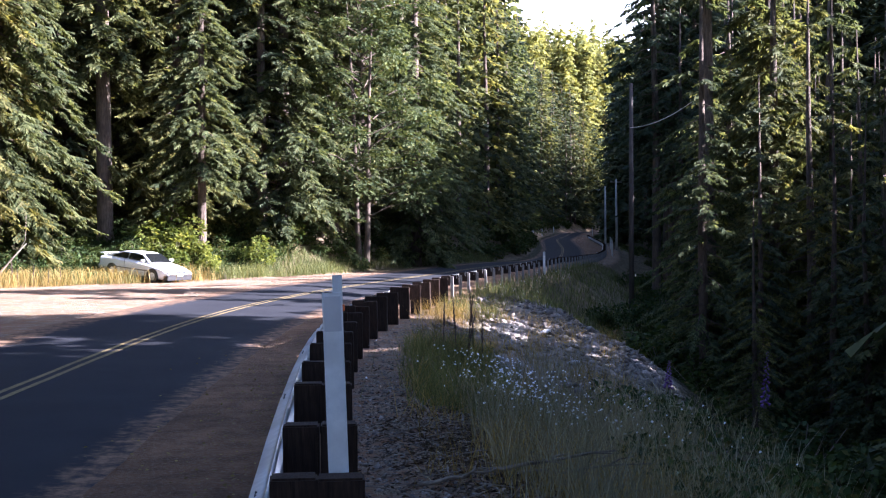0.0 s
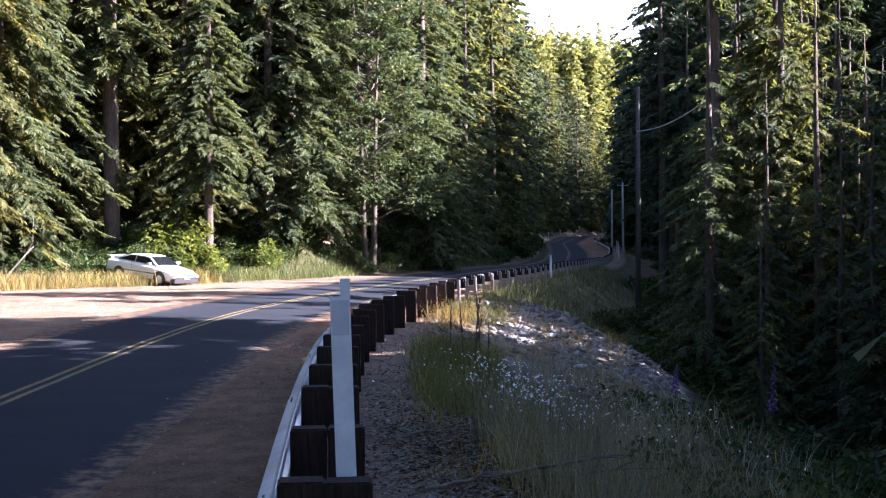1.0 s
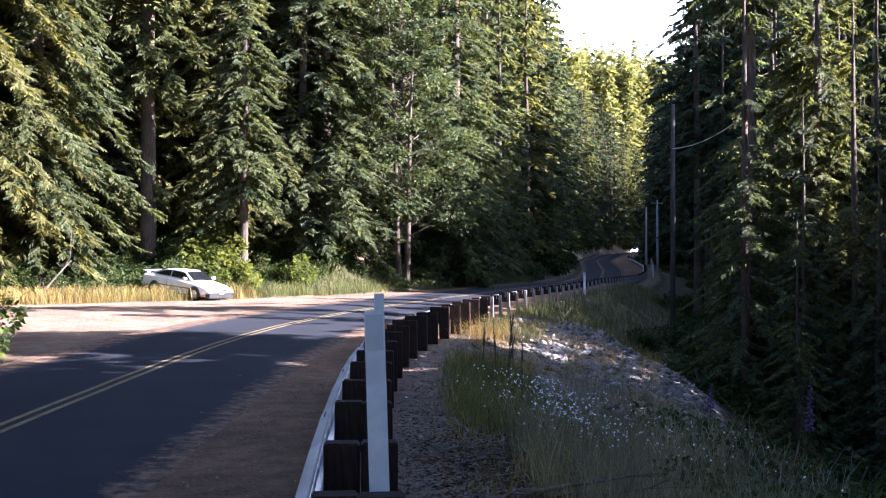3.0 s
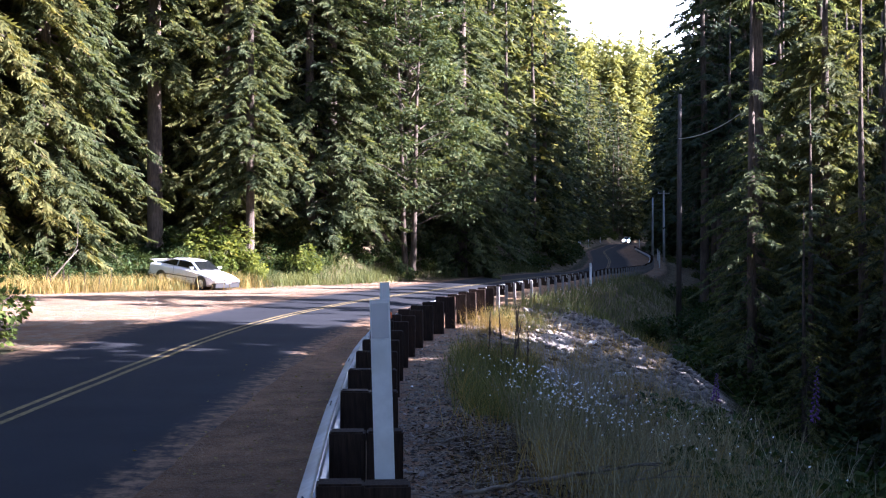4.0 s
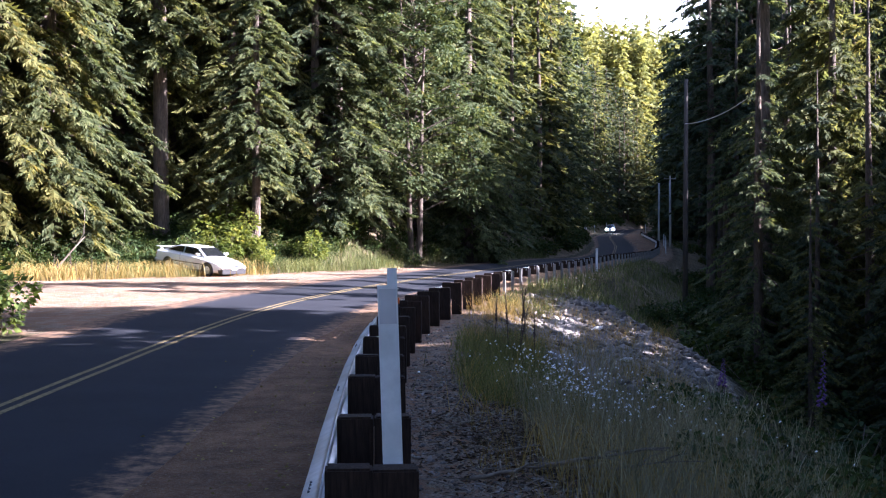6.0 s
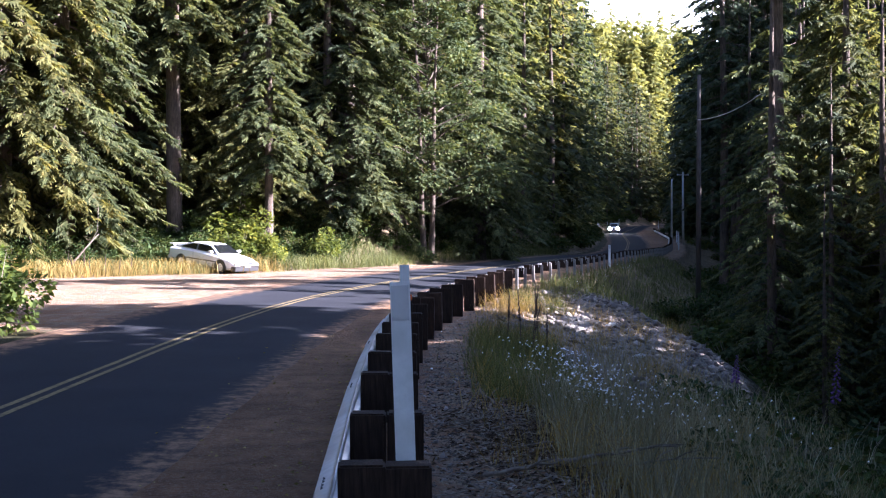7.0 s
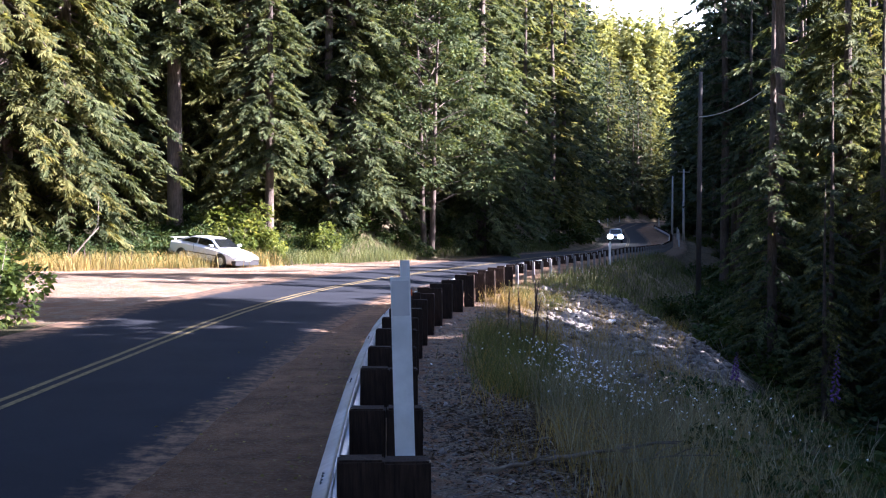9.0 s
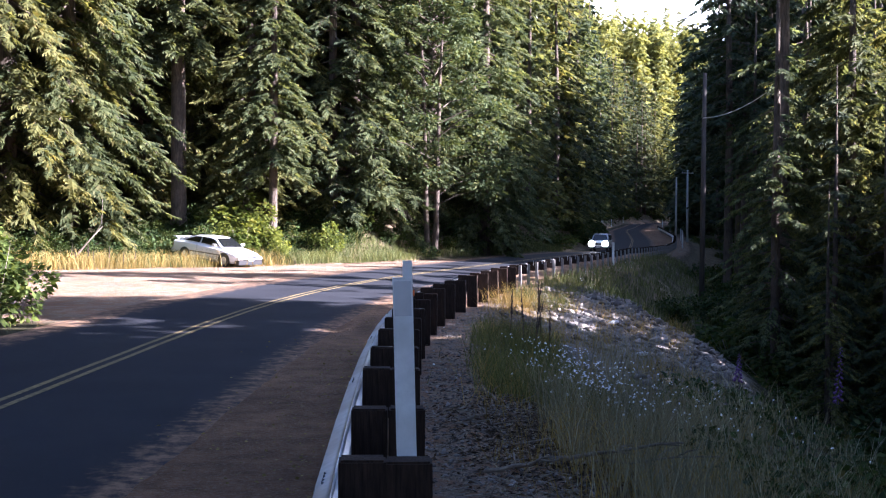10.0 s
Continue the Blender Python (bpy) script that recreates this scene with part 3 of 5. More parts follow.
def sun_lane_cap(x, y):
    """Height cap on the right-hand trees, cut low so that sun reaches chosen strips; None elsewhere."""
    lane = y + 0.12 * x
    for l0, l1, reach, lift in SUN_LANES:
        if l0 <= lane < l1:
            return 0.58 * (x + reach) + lift if x < 17 or l0 > 58 else 0.58 * x - 2.6 + 0.5 * lift
    return None


# Tree heights inside these lanes are invented to let chosen sunlight through.
SUN_LANES = [(19, 22.3, 9.5, 0.5), (28, 29.6, 0.2, 0), (29.6, 32.5, 7, 0.5), (32.5, 34.5, 2, 0), (34.5, 37, 10, 1), (37, 44, 5, 0), (44, 56, 9, 0.5), (56, 60.5, 8, 1), (60.5, 84, 3, 5)]


def build_conifers():
    #            seed height low reach branches sprays droop len pairs radius
    conifer_kind("edge_fir", FIR, 11, 33, 0.04, 5.4, 200, 52, 0.46, 0.9, 5, 0.36, 0.46, 0.5)
    conifer_kind("edge_cedar", CEDAR, 23, 30, 0.05, 5.6, 200, 54, 0.7, 0.9, 5, 0.40, 0.44, 0.5)
    conifer_kind("skirt", FIR, 11, 33, 0.04, 5.4, 120, 40, 0.42, 0.85, 4, 0.36, 0.46, 0.3)
    conifer_kind("tall", FIR, 12, 36, 0.20, 4.6, 130, 56, 0.46, 0.95, 4, 0.38, 0.5, 0.4)
    conifer_kind("spruce", FIR_DARK, 14, 34, 0.05, 4.8, 120, 40, 0.34, 0.85, 4, 0.34, 0.46, 0.35)
    conifer_kind("old", FIR, 41, 38, 0.27, 3.6, 110, 44, 0.5, 0.95, 4, 0.46, 0.5, 0.5)
    conifer_kind("mast", FIR, 42, 38, 0.5, 3.6, 80, 36, 0.45, 0.95, 4, 0.36, 0.5, 0.5)
    conifer_kind("bare", FIR_DARK, 15, 36, 0.36, 4.0, 90, 22, 0.4, 1.0, 4, 0.33, 0.5, 0.5)
    conifer_kind("far_fir", FIR, 16, 33, 0.05, 4.8, 96, 12, 0.4, 1.5, 2, 0.33, 0.55, 0.9, False)
    conifer_kind("far_spruce", FIR_DARK, 17, 35, 0.12, 4.6, 96, 12, 0.36, 1.5, 2, 0.33, 0.55, 0.9, False)
    conifer_kind("mid_fir", FIR, 18, 33, 0.06, 5.0, 110, 20, 0.42, 1.2, 3, 0.35, 0.5, 0.4)
    conifer_kind("mid_spruce", FIR_DARK, 19, 35, 0.05, 4.8, 110, 20, 0.36, 1.2, 3, 0.35, 0.5, 0.4)
    names = {"old": "old fir with a thick bare lower trunk", "mast": "straight fir with a long bare trunk at the ravine", "mid_fir": "green fir standing deep in the forest", "mid_spruce": "dark spruce for the deep forest and unseen sun blockers", "edge_fir": "full-skirted green fir with drooping sprays at the forest edge", "edge_cedar": "drooping yellow-green cedar at the forest edge", "skirt": "full-skirted green fir at the forest edge", "tall": "tall fir with a bare lower trunk", 
             "spruce": "dark green spruce in the forest", "bare": "dark fir with a long bare trunk", "far_fir": "coarse green fir for far hillsides and unseen sun blockers", "far_spruce": "coarse dark spruce for far hillsides and unseen sun blockers"}
    for key, x, y, s, turn in NEAR_TREES:
        plant_conifer(key, x, y, s, turn, names[key], "forest trees")
    rnd = random.Random(21)
    around = []
    placed = [(x, y) for _, x, y, _, _ in NEAR_TREES]
    for side, spans in (("left", FOREST_LEFT), ("right", FOREST_RIGHT)):
        for y0, y1, a0, a1, count, gap, keys in spans:
            tries = made = 0
            while made < count and tries < 4000:
                tries += 1
                y = rnd.uniform(y0, y1)
                a = rnd.uniform(a0, a1)
                x = float(cx(y)) - 3.1 - float(bay(y)) - a if side == "left" else float(rx(y)) + a
                if min((px - x) ** 2 + (py - y) ** 2 for px, py in placed) < gap * gap or math.hypot(x, y) < 9:
                    continue
                if side == "right" and (0.185 < x / y < 0.24 and y < 160 or 0.185 < x / y < 0.295 and 30 < y < 75 or y < 30 and y > 14 and x / y < 0.55):
                    continue
                if side == "left" and min(abs(float(cx(q)) - x) + abs(q - y) * 0.3 for q in (y - 6, y, y + 6)) < 5:
                    continue
                placed.append((x, y))
                made += 1
                key = rnd.choice(keys)
                size = rnd.uniform(0.78, 1.15)
                if side == "right":
                    low = sun_lane_cap(x, y)
                    if low:
                        size = min(size, max(0.18, (low + rnd.uniform(-2.5, 1.2) - gz(x, y)) / 35))
                # Coarse trees near the road, mostly out of view, are added as sun blockers.
                if key.startswith("far_") and y < 60:
                    around.append((key, x, y, size, rnd.uniform(0, 6.28)))
                    continue
                plant_conifer(key, x, y, size, rnd.uniform(0, 360), names[key], "forest trees")
    V, T, TV, TF, k = [], [], [], [], 0
    for key, x, y, s, a in around:
        tv, tf, cv, ct = SHAPES[key]
        m = pose(x, y, gz(x, y) - 0.1, 0, 0, math.degrees(a)) @ Matrix.Scale(s, 4)
        V.append(cv @ np.array(m.to_3x3()).T + np.array(m.translation))
        T.append(ct + k)
        k += len(cv)
        n = len(TV)
        TV += [m @ Vector(v) for v in tv]
        TF += [tuple(i + n for i in f) for f in tf]
    tagged(new("surrounding_woods", mesh_tris("surrounding_woods", np.concatenate(V), np.concatenate(T), FIR_DARK)), "dark conifer woods mostly out of view, added to block sunlight", "woods", kind="stuff")
    tagged(new("surrounding_trunks", mesh_from("surrounding_trunks", TV, TF, BARK, True)), "brown trunks of the woods added to block sunlight", "woods", kind="stuff")


NEAR_TREES = [("edge_cedar", -19.5, 50, 1.2, 10), ("edge_cedar", -23.5, 50, 1.2, 140), ("old", -13.35, 56.5, 0.86, 40), ("tall", -8.45, 55.5, 0.6, 200), ("edge_cedar", -16.5, 60, 1.1, 250),
              ("edge_fir", -5.0, 62, 1.0, 80), ("edge_fir", -8.3, 63, 1.05, 310), ("spruce", -2.4, 67, 1.0, 20), ("edge_cedar", -11.3, 64, 1.0, 100), ("edge_fir", 2.6, 72, 0.9, 200),
              # Most spruces here stand out of view, added to shade the road and bank.
              ("far_spruce", 13, 9.5, 1.0, 0), ("far_fir", 14.5, 12, 1.0, 50), ("far_spruce", 16, 7, 1.0, 100), ("mid_spruce", 12.0, 19.5, 0.55, 5), ("mid_spruce", 12.0, 23.3, 0.36, 25), ("mid_spruce", 11.9, 25.2, 0.36, 45), ("mid_spruce", 12.0, 27.0, 0.24, 65), ("spruce", 12.0, 28.9, 0.34, 85), ("spruce", 13.2, 24.5, 0.34, 20), ("skirt", 12.2, 21.5, 0.55, 70), ("mid_spruce", 14.6, 27, 0.32, 110), ("mid_fir", 15.5, 23.5, 0.4, 210), ("spruce", 10.6, 30.5, 0.3, 310), ("skirt", 14.2, 32.8, 0.36, 60), ("far_spruce", 18, 17.5, 0.55, 9), ("far_spruce", 20, 19.5, 0.6, 44), ("far_spruce", 17.5, 21, 0.78, 99), ("far_spruce", 22, 22, 0.9, 200), ("far_spruce", 17, 23.5, 0.72, 300), ("far_spruce", 17.6, 26.6, 0.36, 130), ("far_spruce", 20, 24, 0.8, 160), ("far_spruce", 18.5, 25.2, 0.74, 20), ("far_spruce", 22, 24.8, 0.85, 75), ("far_spruce", 24, 35.5, 0.62, 12), ("far_spruce", 27, 36.5, 0.66, 80), ("far_spruce", 22, 37.5, 0.6, 150), ("tall", 12.4, 34.2, 0.55, 0), ("tall", 13.6, 38.2, 0.6, 90), ("edge_cedar", -17.3, 52.0, 1.0, 60), ("mast", 11.6, 38.5, 0.8, 75), ("tall", 15.8, 38.0, 0.52, 33), ("tall", 14.9, 42.5, 0.6, 250), ("tall", 17.8, 48.0, 0.62, 10), ("spruce", -6.0, 60.8, 0.8, 130), ("edge_fir", -10.4, 60.5, 0.85, 30), ("skirt", 9.4, 27.5, 0.2, 10), ("skirt", 12.4, 31.5, 0.46, 120), ("skirt", 17.0, 40, 0.55, 15), ("spruce", 11.4, 25.5, 0.3, 200), ("skirt", 13.5, 29, 0.42, 30), ("tall", 20, 50, 0.5, 30), ("tall", 17.3, 45.5, 0.55, 160),
              ("bare", 20.9, 83, 1.0, 10), ("bare", 27.4, 108, 1.0, 110), ("far_spruce", 33.0, 131, 1.0, 300), ("bare", 24.0, 90, 1.05, 70), ("bare", 15.6, 49, 0.6, 130), ("bare", 21.5, 58, 0.5, 220)]
# Rows beside and behind the camera are unseen, added to block sun and sky.
FOREST_LEFT = [(66, 92, 3.0, 9, 9, 3.4, ["skirt", "spruce"]), (58, 95, 10, 30, 46, 3.2, ["mid_fir", "mid_spruce", "bare"]), (50, 62, 14, 30, 16, 3.4, ["mid_fir", "mid_spruce"]), (-40, 30, 6, 26, 26, 4.0, ["far_fir", "far_spruce"]),
               (88, 230, 3, 10, 40, 3.6, ["far_spruce", "far_fir"]), (230, 335, 2.5, 9, 34, 3.6, ["far_spruce", "far_fir"])]
FOREST_RIGHT = [(-40, 30, 11.5, 20, 84, 2.0, ["far_spruce", "far_fir"]), (29, 62, 8.0, 17, 40, 2.3, ["spruce", "skirt", "mid_fir"]), (38, 84, 17, 34, 95, 2.2, ["far_spruce"]), (-30, 22, 20, 36, 24, 3.6, ["far_spruce"]), (27, 38, 17, 34, 46, 1.9, ["far_spruce"]), (62, 180, 6, 14, 26, 3.4, ["bare"]), (62, 110, 11, 30, 26, 3.2, ["far_spruce"])]


def broadleaf_tree(x, y, height, spread, seed):
    """Forked pale trunk under a loose crown of leaf clumps."""
    r = np.random.RandomState(seed)
    ob = thing("alder_tree", pose(x, y, gz(x, y) - 0.1), "broad-leaved tree with forked brown trunks leaning over the road bank", "tree", "forest trees")
    P, D = [], []
    for j, dx in enumerate((-0.3, 0.25)):
        top = Vector((dx * 3, r.uniform(-1, 1), height * 0.9))
        v, f = tube([(dx * 0.5, 0, -0.8), (dx, 0, 2.0), (dx * 1.6, 0, height * 0.5), top], [0.2, 0.16, 0.09, 0.02], 10)
        part_mesh("trunk", mesh_from("trunk", v, f, BARK, True), ob)
    V, F = [], []
    for i in range(64):
        a, h = i * 2.4, height * (0.2 + 0.78 * ((i + r.rand()) / 64))
        q = spread * r.uniform(0.35, 1.0) * math.sqrt(max(0.05, 1 - (h / height - 0.45) ** 2 * 2.6))
        c = np.array([math.cos(a) * q, math.sin(a) * q, h])
        v, f = tube([(0, 0, h - q * 0.35), tuple(c * np.array([0.5, 0.5, 1]) - np.array([0, 0, q * 0.1])), tuple(c)], [0.05, 0.03, 0.01], 4, False)
        k = len(V)
        V += v
        F += [tuple(b + k for b in g) for g in f]
        m = 340
        n = r.normal(0, 1, (m, 3))
        n /= np.linalg.norm(n, axis=1)[:, None]
        p = c + n * r.uniform(0.4, 1.0, (m, 1)) * r.uniform(0.8, 1.5) * np.array([1, 1, 0.55])
        P.append(p)
        n[:, 2] = -np.abs(n[:, 2]) * 0.5 - 0.1
        D.append(n + r.normal(0, 0.3, n.shape))
    P, D = np.concatenate(P), np.concatenate(D)
    v, t = scatter_fronds(P, D, 0.2 * r.uniform(0.6, 1.4, len(P)), r.normal(0, 0.6, len(P)), LEAFLET)
    part_mesh("limb_frame", mesh_from("limb_frame", V, F, BARK, True), ob)
    part_mesh("crown", mesh_tris("crown", v, t, ALDER), ob)


def build_far_woods():
    """Woods too dense to count: the hillside at the bend, its sunlight put into pale needles, and the depths beside the
    far road, their shade into dark ones.
    """
    rnd = np.random.RandomState(8)
    zones = (("far_woods", SUNNY, "conifer woods on the far hillside with sunlight in their needle colour", [(-1, 235, 430, 24, 130, 300, 0.95, 1.2)]),
             # Hill-foot span is darkened as shade; right-hand spans also added to block sun.
             ("dark_woods", FIR_DARK, "dark conifer woods beside the far road, partly darkened as shade", [(-1, 88, 230, 10, 40, 50, 0.8, 1.15), (1, 180, 385, 4.5, 70, 230, 0.95, 1.3), (-1, 225, 420, 5, 34, 70, 0.7, 1.0), (1, 86, 180, 10, 36, 150, 1.0, 1.3)]))
    for j, (name, leaf, label, spans) in enumerate(zones):
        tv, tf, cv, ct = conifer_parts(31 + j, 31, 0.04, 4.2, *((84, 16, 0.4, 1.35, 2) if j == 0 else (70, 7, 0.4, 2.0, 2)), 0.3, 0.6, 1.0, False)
        Vs, Ts, k = [], [], 0
        for side, y0, y1, a0, a1, count, s0, s1 in spans:
            made = 0
            while made < count:
                y, a = rnd.uniform(y0, y1), rnd.uniform(a0, a1)
                x = float(cx(y)) - 3.1 - a if side < 0 else float(rx(y)) + a
                if not 0.1 * y < x < 190:
                    continue
                made += 1
                s, w = rnd.uniform(s0, s1), rnd.uniform(0, 6.28)
                if j == 0:  # old growth at the foot of the hill, younger trees above
                    s *= 1.5 - 0.65 * min(1, (a - 24) / 70)
                c, n = math.cos(w) * s, math.sin(w) * s
                V = np.stack([cv[:, 0] * c - cv[:, 1] * n + x, cv[:, 0] * n + cv[:, 1] * c + y, cv[:, 2] * s + gz(x, y)], 1)
                Vs.append(V)
                Ts.append(ct + k)
                k += len(V)
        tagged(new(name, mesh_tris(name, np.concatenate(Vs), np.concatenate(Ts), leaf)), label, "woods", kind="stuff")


build_rail()


# ---- shrubs, grass, flowers ----
def shrub_mesh(name, seed, size, height, lumps, leaves, leaf_len, leaf):
    """Lumpy mass of single leaves on a few stems."""
    r = np.random.RandomState(seed)
    P, D = [], []
    for i in range(lumps):
        a, q = r.uniform(0, 6.28), math.sqrt(r.rand())
        c = np.array([math.cos(a) * q * size * 0.7, math.sin(a) * q * size * 0.7, height * r.uniform(0.25, 0.85) * (1.15 - 0.5 * q)])
        rad = size * r.uniform(0.28, 0.5)
        n = r.normal(0, 1, (leaves // lumps, 3))
        n /= np.linalg.norm(n, axis=1)[:, None]
        p = c + n * rad * r.uniform(0.55, 1.0, (len(n), 1)) * np.array([1, 1, 0.75])
        P.append(p)
        n[:, 2] = n[:, 2] * 0.4 - 0.15
        D.append(n + r.normal(0, 0.3, n.shape))
    P, D = np.concatenate(P), np.concatenate(D)
    P[:, 2] = np.abs(P[:, 2])
    n = len(P)
    v, t = scatter_fronds(P, D, leaf_len * r.uniform(0.6, 1.3, n), r.normal(0, 0.6, n), LEAFLET)
    return mesh_tris(name, v, t, leaf)


def stems_mesh(seed, size, height, count=7):
    r = random.Random(seed)
    V, F = [], []
    for _ in range(count):
        a, q = r.uniform(0, 6.28), r.uniform(0.2, 0.75) * size
        v, f = tube([(0, 0, -0.2), (math.cos(a) * q * 0.5, math.sin(a) * q * 0.5, height * 0.45), (math.cos(a) * q, math.sin(a) * q, height * 0.85)], [0.025, 0.016, 0.006], 5)
        k = len(V)
        V += v
        F += [tuple(i + k for i in q_) for q_ in f]
    return mesh_from("woody_base", V, F, DEAD_WOOD, True)


def build_shrubs():
    kinds = {"maple": [(shrub_mesh("foliage", 41 + i, 1.7, 2.6, 12, 1700, 0.23, BROADLEAF), stems_mesh(51 + i, 1.7, 2.6)) for i in range(2)],
             "brush": [(shrub_mesh("foliage", 61 + i, 1.5, 1.5, 11, 1300, 0.19, BRUSH), stems_mesh(71 + i, 1.4, 1.4)) for i in range(3)]}
    rnd = random.Random(5)
    far_v, far_t = [], []

    def put(kind, x, y, s, label):
        fol, st = rnd.choice(kinds[kind])
        if y > 88:
            m = np.array(pose(0, 0, 0, 0, 0, rnd.uniform(0, 360)).to_3x3()) * s
            co = np.empty(len(fol.vertices) * 3, np.float32)
            fol.vertices.foreach_get("co", co)
            leaves = co.reshape(-1, 4, 3)[::3]
            leaves = leaves[:, :1] + (leaves - leaves[:, :1]) * 1.6
            tri = np.array([(0, 1, 2), (0, 2, 3)])[None] + (np.arange(len(leaves)) * 4)[:, None, None]
            far_t.append(tri.reshape(-1, 3) + sum(len(v) for v in far_v))
            far_v.append(leaves.reshape(-1, 3) @ m.T + np.array([x, y, gz(x, y) - 0.05]))
            return
        ob = thing("shrub", pose(x, y, gz(x, y) - 0.05, 0, 0, rnd.uniform(0, 360)), label, "shrub", "roadside shrubs")
        for name, me in (("foliage", fol), ("woody_base", st)):
            o = part_mesh(name, me, ob)
            o.scale = (s, s, s * rnd.uniform(0.85, 1.15))

    for x, y, s in SUNNY_SHRUBS:
        put("maple", x, y, s, "bright green broad-leaved shrub at the forest edge")
    for y0, y1, a0, a1, n, s0, s1 in BRUSH_LEFT:
        for _ in range(n):
            y = rnd.uniform(y0, y1)
            x = float(cx(y)) - 3.1 - float(bay(y)) - rnd.uniform(a0, a1)
            size = rnd.uniform(s0, s1)
            if abs(x / y + 0.237) < 0.02 and y < 55 or -0.225 < x / y < -0.155 and y < 50:
                size = rnd.uniform(0.3, 0.5)
            put("brush", x, y, size, "dark undergrowth bush on the wooded bank")
    for y0, y1, a0, a1, n, s0, s1 in BRUSH_RIGHT:
        for _ in range(n):
            y = rnd.uniform(y0, y1)
            put("brush", float(rx(y)) + rnd.uniform(a0, a1), y, rnd.uniform(s0, s1), "dark undergrowth bush in the shaded ravine")
    tagged(new("far_undergrowth", mesh_tris("far_undergrowth", np.concatenate(far_v), np.concatenate(far_t), BRUSH)), "dark undergrowth along the banks of the far road", "undergrowth", kind="stuff")


SUNNY_SHRUBS = [(-8.6, 21.5, 0.65), (-9.8, 23.5, 0.8), (-9.0, 20.0, 0.5), (-10.9, 25.5, 0.8), (-9.5, 52.3, 0.62), (-8.7, 53.5, 0.85), (-10.2, 55.6, 1.1), (-10.3, 53, 0.5), (-7.9, 52.6, 0.4), (-5.9, 57, 0.6)]
BRUSH_LEFT = [(54, 66, 6, 15, 30, 0.45, 0.8), (46, 60, 4.2, 10, 60, 0.35, 0.75), (60, 110, 0.9, 6, 60, 0.5, 1.0), (110, 200, 0.9, 6, 76, 0.6, 1.1), (200, 330, 1.5, 7, 50, 0.9, 1.6), (10, 26, 1.0, 6, 14, 0.5, 0.9)]
BRUSH_RIGHT = [(46, 90, 3.4, 13, 62, 0.5, 1.0), (34, 60, 6.0, 14, 34, 0.7, 1.3), (16, 36, 8, 14, 26, 0.6, 1.1), (90, 190, 3.0, 9, 26, 0.5, 0.9)]


def blades(name, P, H, W, lean, material, seed, label):
    """Grass: two-piece blades rooted at P."""
    r = np.random.RandomState(seed)
    n = len(P)
    a, b = r.uniform(0, 6.28, n), r.uniform(0, 6.28, n)
    side = np.stack([np.cos(a), np.sin(a), np.zeros(n)], 1) * (W / 2)[:, None]
    bend = np.stack([np.cos(b), np.sin(b), np.zeros(n)], 1) * (H * lean * r.uniform(0.2, 1.0, n))[:, None]
    up = np.stack([np.zeros(n), np.zeros(n), H], 1)
    v = np.stack([P - side, P + side, P + up * 0.6 + bend * 0.4 - side * 0.7, P + up * 0.6 + bend * 0.4 + side * 0.7, P + up + bend], 1)
    t = np.array([(0, 1, 3), (0, 3, 2), (2, 3, 4)])[None] + (np.arange(n) * 5)[:, None, None]
    return tagged(new(name, mesh_tris(name, v.reshape(-1, 3), t.reshape(-1, 3), material)), label, "grass", kind="stuff")


def tufts(r, n, per, xy, spread):
    """Places gathered in tufts; xy(n) gives tuft centres."""
    x, y = xy(n)
    x, y = np.repeat(x, per) + r.normal(0, spread, n * per), np.repeat(y, per) + r.normal(0, spread, n * per)
    return np.stack([x, y, ground_z(x, y) - 0.02], 1)


